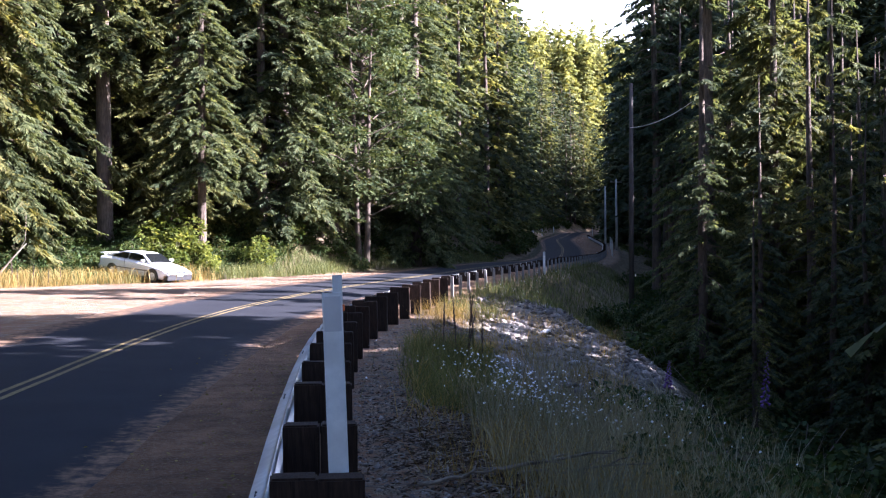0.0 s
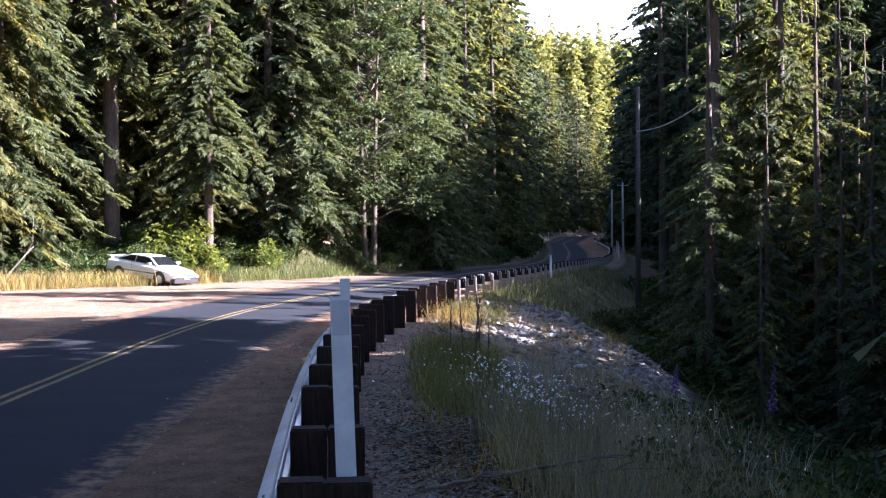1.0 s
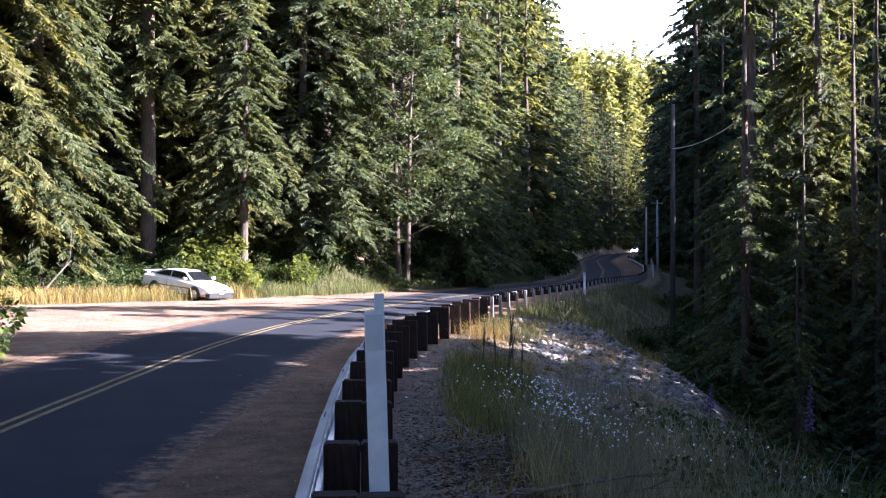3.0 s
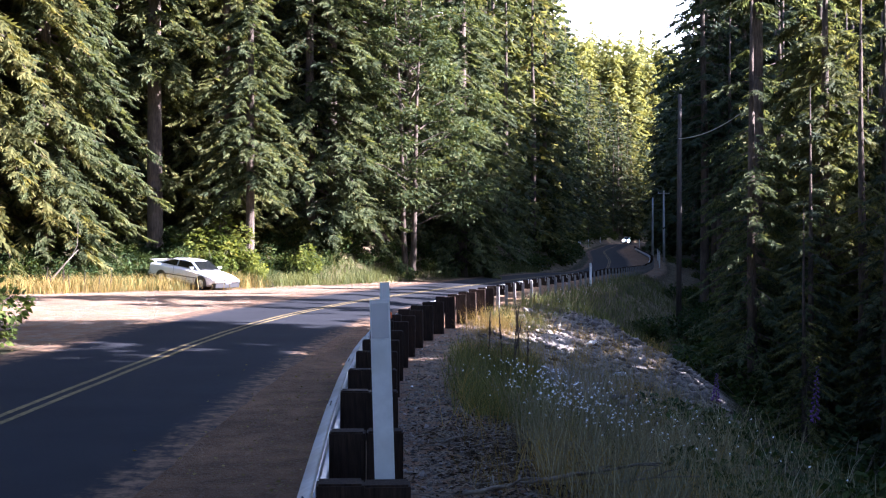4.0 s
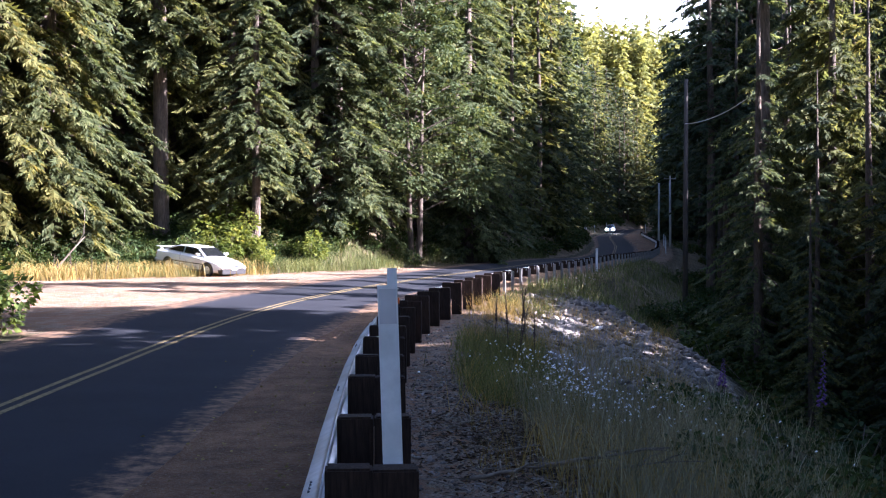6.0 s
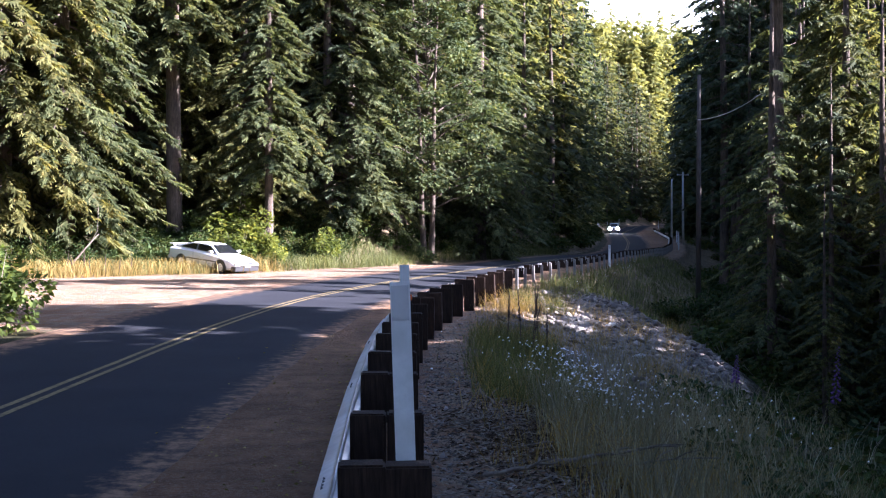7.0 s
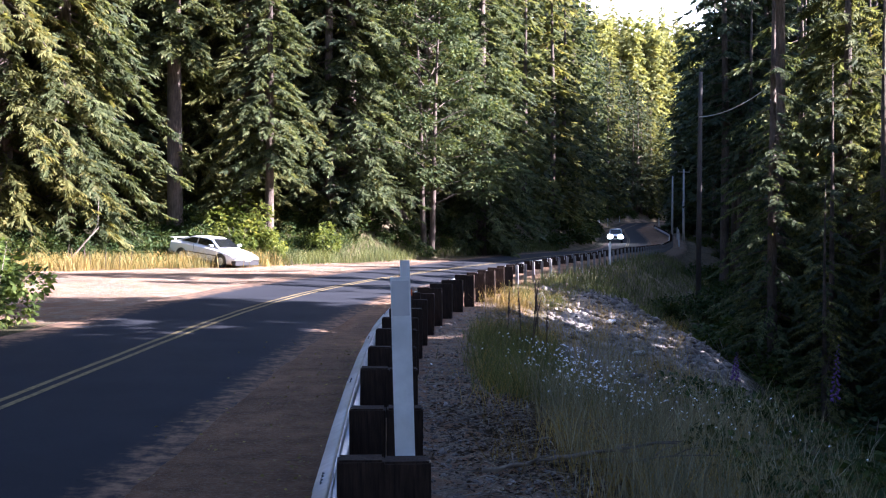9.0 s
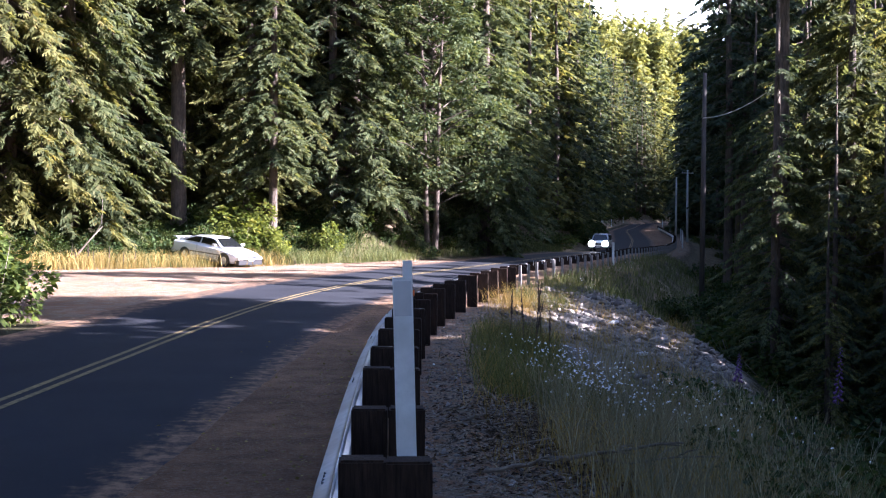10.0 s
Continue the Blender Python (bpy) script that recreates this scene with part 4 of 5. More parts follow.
def build_grass():
    r = np.random.RandomState(77)

    def left(n, y0, y1, a0, a1):
        y = r.uniform(y0, y1, n)
        return cx(y) - 3.1 - bay(y) - r.uniform(a0, a1, n), y

    def right(n, y0, y1, a0, a1):
        y = y0 + (y1 - y0) * r.rand(n) ** 1.2
        return rx(y) + r.uniform(a0, a1, n), y

    P = np.concatenate([tufts(r, 620, 14, lambda n: left(n, 38, 51, -0.5, 3.0), 0.3), tufts(r, 350, 14, lambda n: left(n, 22, 40, 0.0, 2.5), 0.14)])
    blades("verge_grass", P, r.uniform(0.25, 0.85, len(P)), r.uniform(0.01, 0.024, len(P)), 0.7, DRY_GRASS, 1, "tall dry golden grass at the edge of the bay")
    n = 60
    P = tufts(r, n, 12, lambda k: (-11.2 - r.uniform(-1.0, 1.9, k), 48.9 + r.uniform(-0.5, 0.7, k)), 0.15)
    blades("car_side_grass", P, r.uniform(0.2, 0.55, len(P)), r.uniform(0.012, 0.024, len(P)), 0.7, GREEN_GRASS, 12, "tall grass along the flank of the parked car")
    P = np.concatenate([tufts(r, 1100, 12, lambda n: left(n, 40, 60, 0.3, 4.2), 0.22), tufts(r, 600, 12, lambda n: left(n, 56, 100, 0.1, 1.6), 0.2)])
    blades("meadow_grass", P, r.uniform(0.2, 0.7, len(P)), r.uniform(0.012, 0.026, len(P)), 0.8, GREEN_GRASS, 2, "green meadow grass before the forest edge")
    P = np.concatenate([tufts(r, 60, 12, lambda n: right(n, 9, 22, 2.6, 6.6), 0.10), tufts(r, 360, 18, lambda n: right(n, 13.5, 23, 0.9, 2.4), 0.13),
                        tufts(r, 200, 14, lambda n: right(n, 30, 44, 0.4, 2.0), 0.15)])
    blades("bank_grass", P, r.uniform(0.12, 0.5, len(P)), r.uniform(0.004, 0.010, len(P)), 0.8, GREEN_GRASS, 3, "green grass on the bank behind the rail")
    P = tufts(r, 900, 10, lambda n: right(n, 40, 85, 0.5, 6.5), 0.22)
    blades("slope_grass", P, r.uniform(0.15, 0.6, len(P)), r.uniform(0.015, 0.03, len(P)), 0.8, GREEN_GRASS, 15, "rough grass on the slope below the far rail")
    P = np.concatenate([tufts(r, 220, 9, lambda n: right(n, 7, 18, 0.9, 4.6), 0.14), tufts(r, 240, 10, lambda n: right(n, 6.5, 12, 1.4, 4.5), 0.12), tufts(r, 260, 12, lambda n: right(n, 20, 34, 1.0, 5.5), 0.13),
                        tufts(r, 90, 14, lambda n: right(n, 27, 33, 0.4, 1.6), 0.12)])
    blades("bank_hay", P, r.uniform(0.15, 0.6, len(P)), r.uniform(0.003, 0.008, len(P)), 0.9, DRY_GRASS, 4, "dry pale grass stalks on the bank")
    P = tufts(r, 900, 12, lambda n: left(n, 46, 66, 3.0, 14.0), 0.2)
    D = np.stack([r.normal(0, 1, len(P)), r.normal(0, 1, len(P)), r.uniform(0.2, 1.2, len(P))], 1)
    P[:, 2] += r.uniform(0.0, 0.3, len(P))
    v, t = scatter_fronds(P, D, r.uniform(0.2, 0.55, len(P)), r.normal(0, 0.4, len(P)), frond(4, 0.3))
    tagged(new("ferns", mesh_tris("ferns", v, t, BRUSH)), "dark green ferns covering the forest floor", "ferns", kind="stuff")
    P = np.concatenate([tufts(r, 560, 10, lambda n: right(n, 7, 15, 1.5, 4.3), 0.10), tufts(r, 160, 9, lambda n: right(n, 12, 24, 3.0, 6.2), 0.12)])
    blades("tall_hay", P, r.uniform(0.2, 0.8, len(P)), r.uniform(0.005, 0.011, len(P)), 0.7, STRAW, 21, "tall bleached grass stalks in the shade of the bank")
    P = np.concatenate([tufts(r, 230, 16, lambda n: right(n, 7, 20, 4.0, 7.2), 0.11), tufts(r, 420, 16, lambda n: right(n, 6.5, 13, 3.1, 6.0), 0.11)])
    D = np.stack([r.normal(0, 1, len(P)), r.normal(0, 1, len(P)), r.uniform(0.1, 1.4, len(P))], 1)
    P[:, 2] += r.uniform(0.0, 0.38, len(P))
    v, t = scatter_fronds(P, D, r.uniform(0.05, 0.15, len(P)), r.normal(0, 0.6, len(P)), LEAFLET)
    tagged(new("leafy_weeds", mesh_tris("leafy_weeds", v, t, BRUSH)), "low dark leafy weeds along the edge of the ravine", "weeds", kind="stuff")
    P = np.concatenate([tufts(r, 900, 6, lambda n: right(n, 6, 30, 0.25, 1.6), 0.15), tufts(r, 1500, 7, lambda n: right(n, 6, 17, 0.6, 5.5), 0.2)])
    blades("dry_litter", P, r.uniform(0.015, 0.05, len(P)), r.uniform(0.005, 0.014, len(P)), 5.0, STRAW, 6, "flattened dry stalks and needles beside the posts")


def build_debris():
    """Bark, needles and small stones thrown over the near bank."""
    r = np.random.RandomState(31)
    n = 14000
    y = 5.5 + 13 * r.rand(n) ** 1.3
    u = np.where(r.rand(n) < 0.6, r.normal(1.6, 0.7, n), r.uniform(0.2, 5.5, n))
    heap = r.rand(n) < 0.4
    y, u = np.where(heap, r.normal(11.2, 1.3, n), y), np.where(heap, r.normal(1.25, 0.55, n), u)
    x = rx(y) + np.abs(u) + 0.15
    P = np.stack([x, y, ground_z(x, y) + 0.012], 1)
    D = np.stack([r.normal(0, 1, n), r.normal(0, 1, n), r.normal(0, 0.18, n)], 1)
    v, t = scatter_fronds(P, D, r.uniform(0.02, 0.09, n), r.normal(0, 0.5, n), (LEAFLET[0] * np.array([1, 0.5, 1]), LEAFLET[1]))
    tagged(new("bark_litter", mesh_tris("bark_litter", v, t, BARK_LITTER)), "dark bark and needle litter on the near bank", "bark litter", kind="stuff")
    n = 900
    y = 6 + 16 * r.rand(n) ** 1.2
    x = rx(y) + r.uniform(0.2, 5.0, n)
    z = ground_z(x, y) + 0.02
    a, ln, w = r.uniform(0, 6.28, n), r.uniform(0.12, 0.6, n), r.uniform(0.003, 0.008, n)
    d = np.stack([np.cos(a), np.sin(a), r.normal(0.03, 0.1, n)], 1) * ln[:, None]
    s = np.stack([-np.sin(a), np.cos(a), np.zeros(n)], 1) * w[:, None]
    up = np.stack([np.zeros(n), np.zeros(n), w * 1.5], 1)
    p = np.stack([x, y, z], 1)
    b = np.stack([r.normal(0, 0.05, n), r.normal(0, 0.05, n), r.uniform(0, 0.04, n)], 1)
    v = np.stack([p - s, p + s, p + up, p + d * 0.5 + b - s, p + d * 0.5 + b + s, p + d * 0.5 + b + up, p + d], 1)
    t = np.array([(0, 1, 4), (0, 4, 3), (1, 2, 5), (1, 5, 4), (2, 0, 3), (2, 3, 5), (3, 4, 6), (4, 5, 6), (5, 3, 6)])[None] + (np.arange(n) * 7)[:, None, None]
    tagged(new("twigs", mesh_tris("twigs", v.reshape(-1, 3), t.reshape(-1, 3), DEAD_WOOD)), "small dead grey twigs strewn on the bank", "twigs", kind="stuff")


def build_flowers():
    r = np.random.RandomState(99)
    disc = [(math.cos(a), math.sin(a)) for a in np.linspace(0, 2 * math.pi, 7)[:-1]]
    V, T, SV, ST = [], [], [], []
    for _ in range(520):
        y = 12.8 + 5.5 * r.rand()
        u = (r.normal(2.2, 0.45) if _ % 3 else r.normal(3.2, 0.9)) + 0.06 * (17 - y)
        if _ > 470:
            y, u = r.uniform(38, 62), r.uniform(0.6, 2.2)
        x = float(rx(y)) + u
        h = r.uniform(0.2, 0.55)
        p = np.array([x, y, gz(x, y)])
        top = p + np.array([r.normal(0, 0.05), r.normal(0, 0.05), h])
        rad = r.uniform(0.008, 0.02)
        k = len(V)
        tilt = r.normal(0, 0.35, 2)
        V.append(top + np.array([0, 0, 0.01]))
        for a, b in disc:
            V.append(top + np.array([a * rad, b * rad, rad * (a * tilt[0] + b * tilt[1]) - 0.006]))
        T += [(k, k + 1 + i, k + 1 + (i + 1) % 6) for i in range(6)]
        k = len(SV)
        SV += [p + np.array([-0.004, 0, 0]), p + np.array([0.004, 0, 0]), top]
        ST.append((k, k + 1, k + 2))
    tagged(new("white_flowers", mesh_tris("white_flowers", V, T, PETAL)), "white daisy-like flower heads on the bank", "flowers", kind="stuff")
    tagged(new("flower_stems", mesh_tris("flower_stems", SV, ST, GREEN_GRASS)), "thin green flower stems on the bank", "flowers", kind="stuff")


def foxglove(x, y, h, turn):
    ob = thing("foxglove", pose(x, y, gz(x, y), 3, 2, turn), "purple foxglove spike at the edge of the ravine", "flower", "foxgloves")
    v, f = tube([(0, 0, -0.05), (0.01, 0, h * 0.6), (0.03, 0.01, h)], [0.009, 0.007, 0.003], 6)
    part_mesh("stem", mesh_from("stem", v, f, GREEN_GRASS, True), ob)
    for i in range(34):
        bm = bmesh.new()
        s = i / 33
        a = i * 2.4
        rr = 0.055 * (1 - 0.75 * s)
        z = h * (0.5 + 0.49 * s)
        bmesh.ops.create_cone(bm, cap_ends=True, segments=6, radius1=0.026 * (1.1 - 0.8 * s), radius2=0.010 * (1.1 - 0.8 * s), depth=0.06 * (1.1 - 0.7 * s),
                              matrix=pose(rr * math.cos(a), rr * math.sin(a), z, 0, 0, 0) @ Matrix.Rotation(a, 4, "Z") @ Matrix.Rotation(radians(-55), 4, "Y"))
        part("bell", bm, PURPLE, ob)
    r = np.random.RandomState(3)
    n = 26
    P = np.stack([r.normal(0, 0.03, n), r.normal(0, 0.03, n), r.uniform(0, h * 0.3, n)], 1)
    D = np.stack([r.normal(0, 1, n), r.normal(0, 1, n), r.uniform(-0.2, 0.5, n)], 1)
    v, t = scatter_fronds(P, D, r.uniform(0.12, 0.25, n), r.normal(0, 0.3, n), LEAFLET)
    part_mesh("leaves", mesh_tris("leaves", v, t, BRUSH), ob)


def seed_stalk(x, y, h, seed):
    rnd = random.Random(seed)
    ob = thing("seed_stalk", pose(x, y, gz(x, y), rnd.uniform(-6, 6), rnd.uniform(-8, 8), rnd.uniform(0, 360)), "dead brown flower stalk with a dark seed head", "dead stalk", "dead stalks on the bank")
    v, f = tube([(0, 0, -0.05), (0, 0, h * 0.6), (0.02, 0, h)], [0.01, 0.008, 0.004], 6)
    part_mesh("stem", mesh_from("stem", v, f, SEED, True), ob)
    n = 26
    v, f = tube([(rnd.uniform(-0.012, 0.012) + 0.02 * i / n, rnd.uniform(-0.012, 0.012), h * (0.5 + 0.5 * i / (n - 1))) for i in range(n)],
                [(0.026 if i % 2 else 0.014) * (1.1 - 0.85 * i / n) for i in range(n)], 7)
    part_mesh("seed_head", mesh_from("seed_head", v, f, SEED), ob)


def stone_mesh(seed, squash=0.6):
    r = random.Random(seed)
    bm = bmesh.new()
    bmesh.ops.create_icosphere(bm, subdivisions=1, radius=1)
    for v in bm.verts:
        v.co *= r.uniform(0.65, 1.15)
        v.co.z *= squash
    vs = np.array([v.co[:] for v in bm.verts])
    ts = np.array([[v.index for v in f.verts] for f in bm.faces])
    bm.free()
    return vs, ts


def build_rocks():
    r = np.random.RandomState(55)
    kinds = [stone_mesh(i) for i in range(8)]
    V, T, k = [], [], 0

    def add(x, y, s):
        nonlocal k
        v, t = kinds[r.randint(8)]
        a = r.uniform(0, 6.28)
        c, n = math.cos(a), math.sin(a)
        w = v * s * np.array([r.uniform(0.8, 1.4), 1, r.uniform(0.6, 1.2)])
        tilt = r.normal(0, 0.4)
        w = np.stack([w[:, 0] * c - w[:, 1] * n, w[:, 0] * n + w[:, 1] * c, w[:, 2] + w[:, 0] * tilt], 1)
        V.append(w + np.array([x, y, gz(x, y) + s * 0.12]))
        T.append(t + k)
        k += len(v)

    for _ in range(5200):
        y = r.uniform(19, 46)
        ue = float(np.interp(y, [16, 26, 33, 38, 45], [5.7, 6.2, 5.6, 4.6, 2.6]))
        u = ue + 0.7 - abs(r.normal(0, 1)) * 2.0 if r.rand() < 0.8 else r.uniform(1, ue)
        if u < 0.9 or (y < 24 and u < 3.6):
            continue
        add(float(rx(y)) + u, y, 0.03 + 0.12 * r.rand() ** 3)
    for _ in range(2600):
        y = r.uniform(6, 36)
        add(float(rx(y)) + r.uniform(0.15, 1.7), y, 0.012 + 0.03 * r.rand() ** 3)
    for _ in range(1500):
        y = 5.5 + 9 * r.rand()
        add(float(rx(y)) + 0.15 + abs(r.normal(0, 1.1)), y, 0.006 + 0.022 * r.rand() ** 2)
    tagged(new("rubble", mesh_tris("rubble", np.concatenate(V), np.concatenate(T), ROCK)), "grey broken rock and gravel on the fill slope", "rubble", kind="stuff")
    for i, (x, y, s) in enumerate(((4.25, 24.2, 0.16), (4.66, 19.4, 0.17), (4.6, 30.5, 0.17), (3.3, 21.5, 0.08))):
        v, t = stone_mesh(90 + i, 0.4)
        ob = new("pale_rock", mesh_tris("pale_rock", v * np.array([1.3, 0.8, 1]) * s, t, PALE_ROCK))
        ob.matrix_basis = pose(x, y, gz(x, y) + 0.05, 15, 10, 40 * i + 130)
        tagged(ob, "pale whitish rock lying on the fill slope", "rock", "pale rocks")


def stick(x, y, length, turn, seed, thick=0.012, lift=0.03):
    rnd = random.Random(seed)
    ob = thing("fallen_branch", pose(x, y, gz(x, y) + lift, 0, rnd.uniform(-6, 2), turn), "dead grey branch lying on the gravel bank", "branch", "fallen branches")
    pts = [(length * i / 6, rnd.uniform(-0.05, 0.05) * length, rnd.uniform(0, 0.04)) for i in range(7)]
    v, f = tube(pts, [thick * (1.1 - 0.13 * i) for i in range(7)], 6)
    part_mesh("limb", mesh_from("limb", v, f, DEAD_WOOD, True), ob)
    for j in (2, 3, 4):
        p = Vector(pts[j])
        e = p + Vector((length * 0.2, rnd.choice((-1, 1)) * length * rnd.uniform(0.1, 0.22), rnd.uniform(0, 0.1)))
        v, f = tube([p, (p + e) / 2 + Vector((0, 0, 0.02)), e], [thick * 0.6, thick * 0.45, thick * 0.2], 5)
        part_mesh("twig", mesh_from("twig", v, f, DEAD_WOOD, True), ob)


def build_litter():
    r = np.random.RandomState(12)
    n = 3200
    y = r.uniform(5, 45, n)
    side = r.rand(n) < 0.75
    x = np.where(side, rx(y) - 0.45 - np.abs(r.normal(0, 0.7, n)), cx(y) - 3.1 - r.uniform(-0.5, 4, n))
    P = np.stack([x, y, np.maximum(ground_z(x, y), rz(y) + bank(y) * (3 + cx(y) - x)) + 0.05], 1)
    D = np.stack([r.normal(0, 1, n), r.normal(0, 1, n), r.normal(0, 0.1, n)], 1)
    v, t = scatter_fronds(P, D, r.uniform(0.015, 0.05, n), r.normal(0, 0.5, n), LEAFLET)
    tagged(new("leaf_litter", mesh_tris("leaf_litter", v, t, DRY_GRASS)), "dry leaves and needles drifted along the shoulder", "leaf litter", kind="stuff")


# ---- vehicles ----
def smooth_part(ob, angle=35):
    me = ob.data
    me.polygons.foreach_set("use_smooth", [True] * len(me.polygons))
    me.set_sharp_from_angle(angle=radians(angle))
    return ob


def wheel(parent, x, y, r, w):
    ob = new("wheel")
    ob.parent = parent
    ob.matrix_basis = pose(x, y, r)
    prof = [(-w / 2, r * 0.62), (-w / 2, r * 0.93), (-w * 0.38, r), (w * 0.38, r), (w / 2, r * 0.93), (w / 2, r * 0.62)]
    n = 24
    bm = bmesh.new()
    loft(bm, [[(q * math.cos(2 * math.pi * k / n), p, q * math.sin(2 * math.pi * k / n)) for p, q in prof] for k in range(n)] +
         [[(q, p, 0) for p, q in prof]])
    smooth_part(part("tyre", bm, RUBBER, ob))
    bm = bmesh.new()
    s = -1 if y < 0 else 1
    bmesh.ops.create_cone(bm, cap_ends=True, segments=24, radius1=r * 0.63, radius2=r * 0.63, depth=w * 0.7, matrix=Matrix.Rotation(radians(90), 4, "X"))
    for k in range(5):
        a = 2 * math.pi * k / 5
        box(bm, 0.06, r * 0.56, s * w * 0.35 - 0.01, s * w * 0.35 + 0.015, -0.03, 0.03, 0, Matrix.Rotation(a, 4, "Y"))
    part("rim", bm, ALLOY, ob)
    return ob


def section(x, half, z0, z1, belly=0.0, tuck=0.06):
    """One cross ring of a body: floor, flank, shoulder, top."""
    return [(x, -half + 0.12, z0), (x, -half + 0.02, z0 + 0.10), (x, -half, (z0 + z1) / 2), (x, -half + 0.02, z1 - 0.10), (x, -half + tuck + 0.04, z1 - 0.02), (x, -half * 0.5, z1 + belly),
            (x, half * 0.5, z1 + belly), (x, half - tuck - 0.04, z1 - 0.02), (x, half - 0.02, z1 - 0.10), (x, half, (z0 + z1) / 2), (x, half - 0.02, z0 + 0.10), (x, half - 0.12, z0)]


def quad_panel(pts, lift, thick=0.012):
    """A thin pane over a four-sided outline, pushed outwards along its normal."""
    p = [Vector(q) for q in pts]
    nrm = (p[1] - p[0]).cross(p[-1] - p[0]).normalized()
    bm = bmesh.new()
    a = [bm.verts.new(q + nrm * lift) for q in p]
    b = [bm.verts.new(q + nrm * (lift - thick)) for q in p]
    n = len(p)
    bm.faces.new(a)
    bm.faces.new(b[::-1])
    for i in range(n):
        bm.faces.new((a[i], b[i], b[(i + 1) % n], a[(i + 1) % n]))
    bmesh.ops.recalc_face_normals(bm, faces=bm.faces)
    return bm


def hatchback_coupe(m):
    """Nose along +x; low wedge coupe with a rear spoiler."""
    car = thing("parked_car", m, "white wedge-shaped hatchback coupe parked in long grass beside the bay", "car")
    body = bmesh.new()
    loft(body, [section(-2.16, 0.74, 0.38, 0.84), section(-2.1, 0.79, 0.28, 0.93), section(-1.5, 0.83, 0.2, 0.955), section(-0.6, 0.845, 0.18, 0.93), section(0.5, 0.845, 0.18, 0.89, 0.02),
                section(1.2, 0.835, 0.18, 0.83, 0.03), section(1.8, 0.815, 0.2, 0.74, 0.03), section(2.1, 0.78, 0.26, 0.65, 0.02), section(2.2, 0.72, 0.32, 0.58)])
    smooth_part(part("body", body, CAR_WHITE, car))
    roof = [(-1.95, 0.66, 0.95), (-0.75, 0.56, 1.27), (0.1, 0.545, 1.285), (0.45, 0.56, 1.235), (1.12, 0.70, 0.84)]
    cab = bmesh.new()
    loft(cab, [[(x, -h * 1.0 - 0.10 * (1.29 - z), 0.82), (x, -h - 0.0, z - 0.035), (x, -h * 0.82, z), (x, h * 0.82, z), (x, h, z - 0.035), (x, h + 0.10 * (1.29 - z), 0.82)] for x, h, z in roof])
    smooth_part(part("cabin", cab, CAR_WHITE, car), 50)
    part("windscreen", quad_panel([(1.08, -0.62, 0.885), (1.08, 0.62, 0.885), (0.47, 0.5, 1.228), (0.47, -0.5, 1.228)], 0.012), GLASS, car, "dark windscreen")
    part("rear_window", quad_panel([(-1.85, 0.6, 0.985), (-1.85, -0.6, 0.985), (-0.82, -0.5, 1.255), (-0.82, 0.5, 1.255)], 0.012), GLASS, car, "dark sloping rear window")
    for s in (-1, 1):
        def side(x, z):
            h = np.interp(x, [q[0] for q in roof], [q[1] for q in roof])
            zz = np.interp(x, [q[0] for q in roof], [q[2] for q in roof])
            f = (zz - 0.035 - z) / max(0.05, zz - 0.035 - 0.82)
            return (x, s * (h + 0.10 * (1.29 - zz) * f + 0.012 + 0.06 * f), z)
        for name, outline in (("door_window", [(-0.42, 0.93), (0.86, 0.90), (0.38, 1.185), (-0.35, 1.22)]), ("quarter_window", [(-1.5, 0.975), (-0.5, 0.935), (-0.43, 1.215), (-0.8, 1.2)])):
            pts = [side(x, z) for x, z in outline]
            part(name, quad_panel(pts if s < 0 else pts[::-1], 0.012), GLASS, car, "dark side window")
        part("side_moulding", box(bmesh.new(), -1.25, 1.05, s * 0.838 - 0.012, s * 0.838 + 0.016, 0.5, 0.545, 0.004), BLACK_TRIM, car)
        part("sill", box(bmesh.new(), -1.05, 0.98, s * 0.79 - 0.03, s * 0.79 + 0.035, 0.16, 0.25, 0.01), GREY_TRIM, car)
        mir = box(bmesh.new(), 0.68, 0.86, s * 0.86 - 0.02 if s > 0 else -1.0, 1.0 if s > 0 else s * 0.86 + 0.02, 0.9, 1.01, 0.02)
        part("door_mirror", mir, CAR_WHITE, car)
        part("headlamp", box(bmesh.new(), 2.08, 2.235, min(s * 0.41, s * 0.72), max(s * 0.41, s * 0.72), 0.50, 0.575, 0.01), LENS, car)
        part("indicator", box(bmesh.new(), 2.17, 2.235, min(s * 0.45, s * 0.68), max(s * 0.45, s * 0.68), 0.41, 0.46, 0.008), AMBER, car)
        part("tail_lamp", box(bmesh.new(), -2.19, -2.1, min(s * 0.35, s * 0.73), max(s * 0.35, s * 0.73), 0.62, 0.76, 0.01), RED_LENS, car)
        part("wheel_arch", loft(bmesh.new(), [[(1.33 + q * math.cos(a), s * 0.80, 0.30 + q * math.sin(a)) for q in (0.2, 0.36)] + [(1.33 + q * math.cos(a), s * 0.853, 0.30 + q * math.sin(a)) for q in (0.36, 0.2)]
                                              for a in np.linspace(-0.3, math.pi + 0.3, 15)]), BLACK_TRIM, car)
        part("wheel_arch", loft(bmesh.new(), [[(-1.25 + q * math.cos(a), s * 0.80, 0.30 + q * math.sin(a)) for q in (0.2, 0.36)] + [(-1.25 + q * math.cos(a), s * 0.853, 0.30 + q * math.sin(a)) for q in (0.36, 0.2)]
                                              for a in np.linspace(-0.3, math.pi + 0.3, 15)]), BLACK_TRIM, car)
        part("door_seam", box(bmesh.new(), -0.46, -0.448, s * 0.846 - 0.006, s * 0.846 + 0.004, 0.28, 0.9), BLACK_TRIM, car)
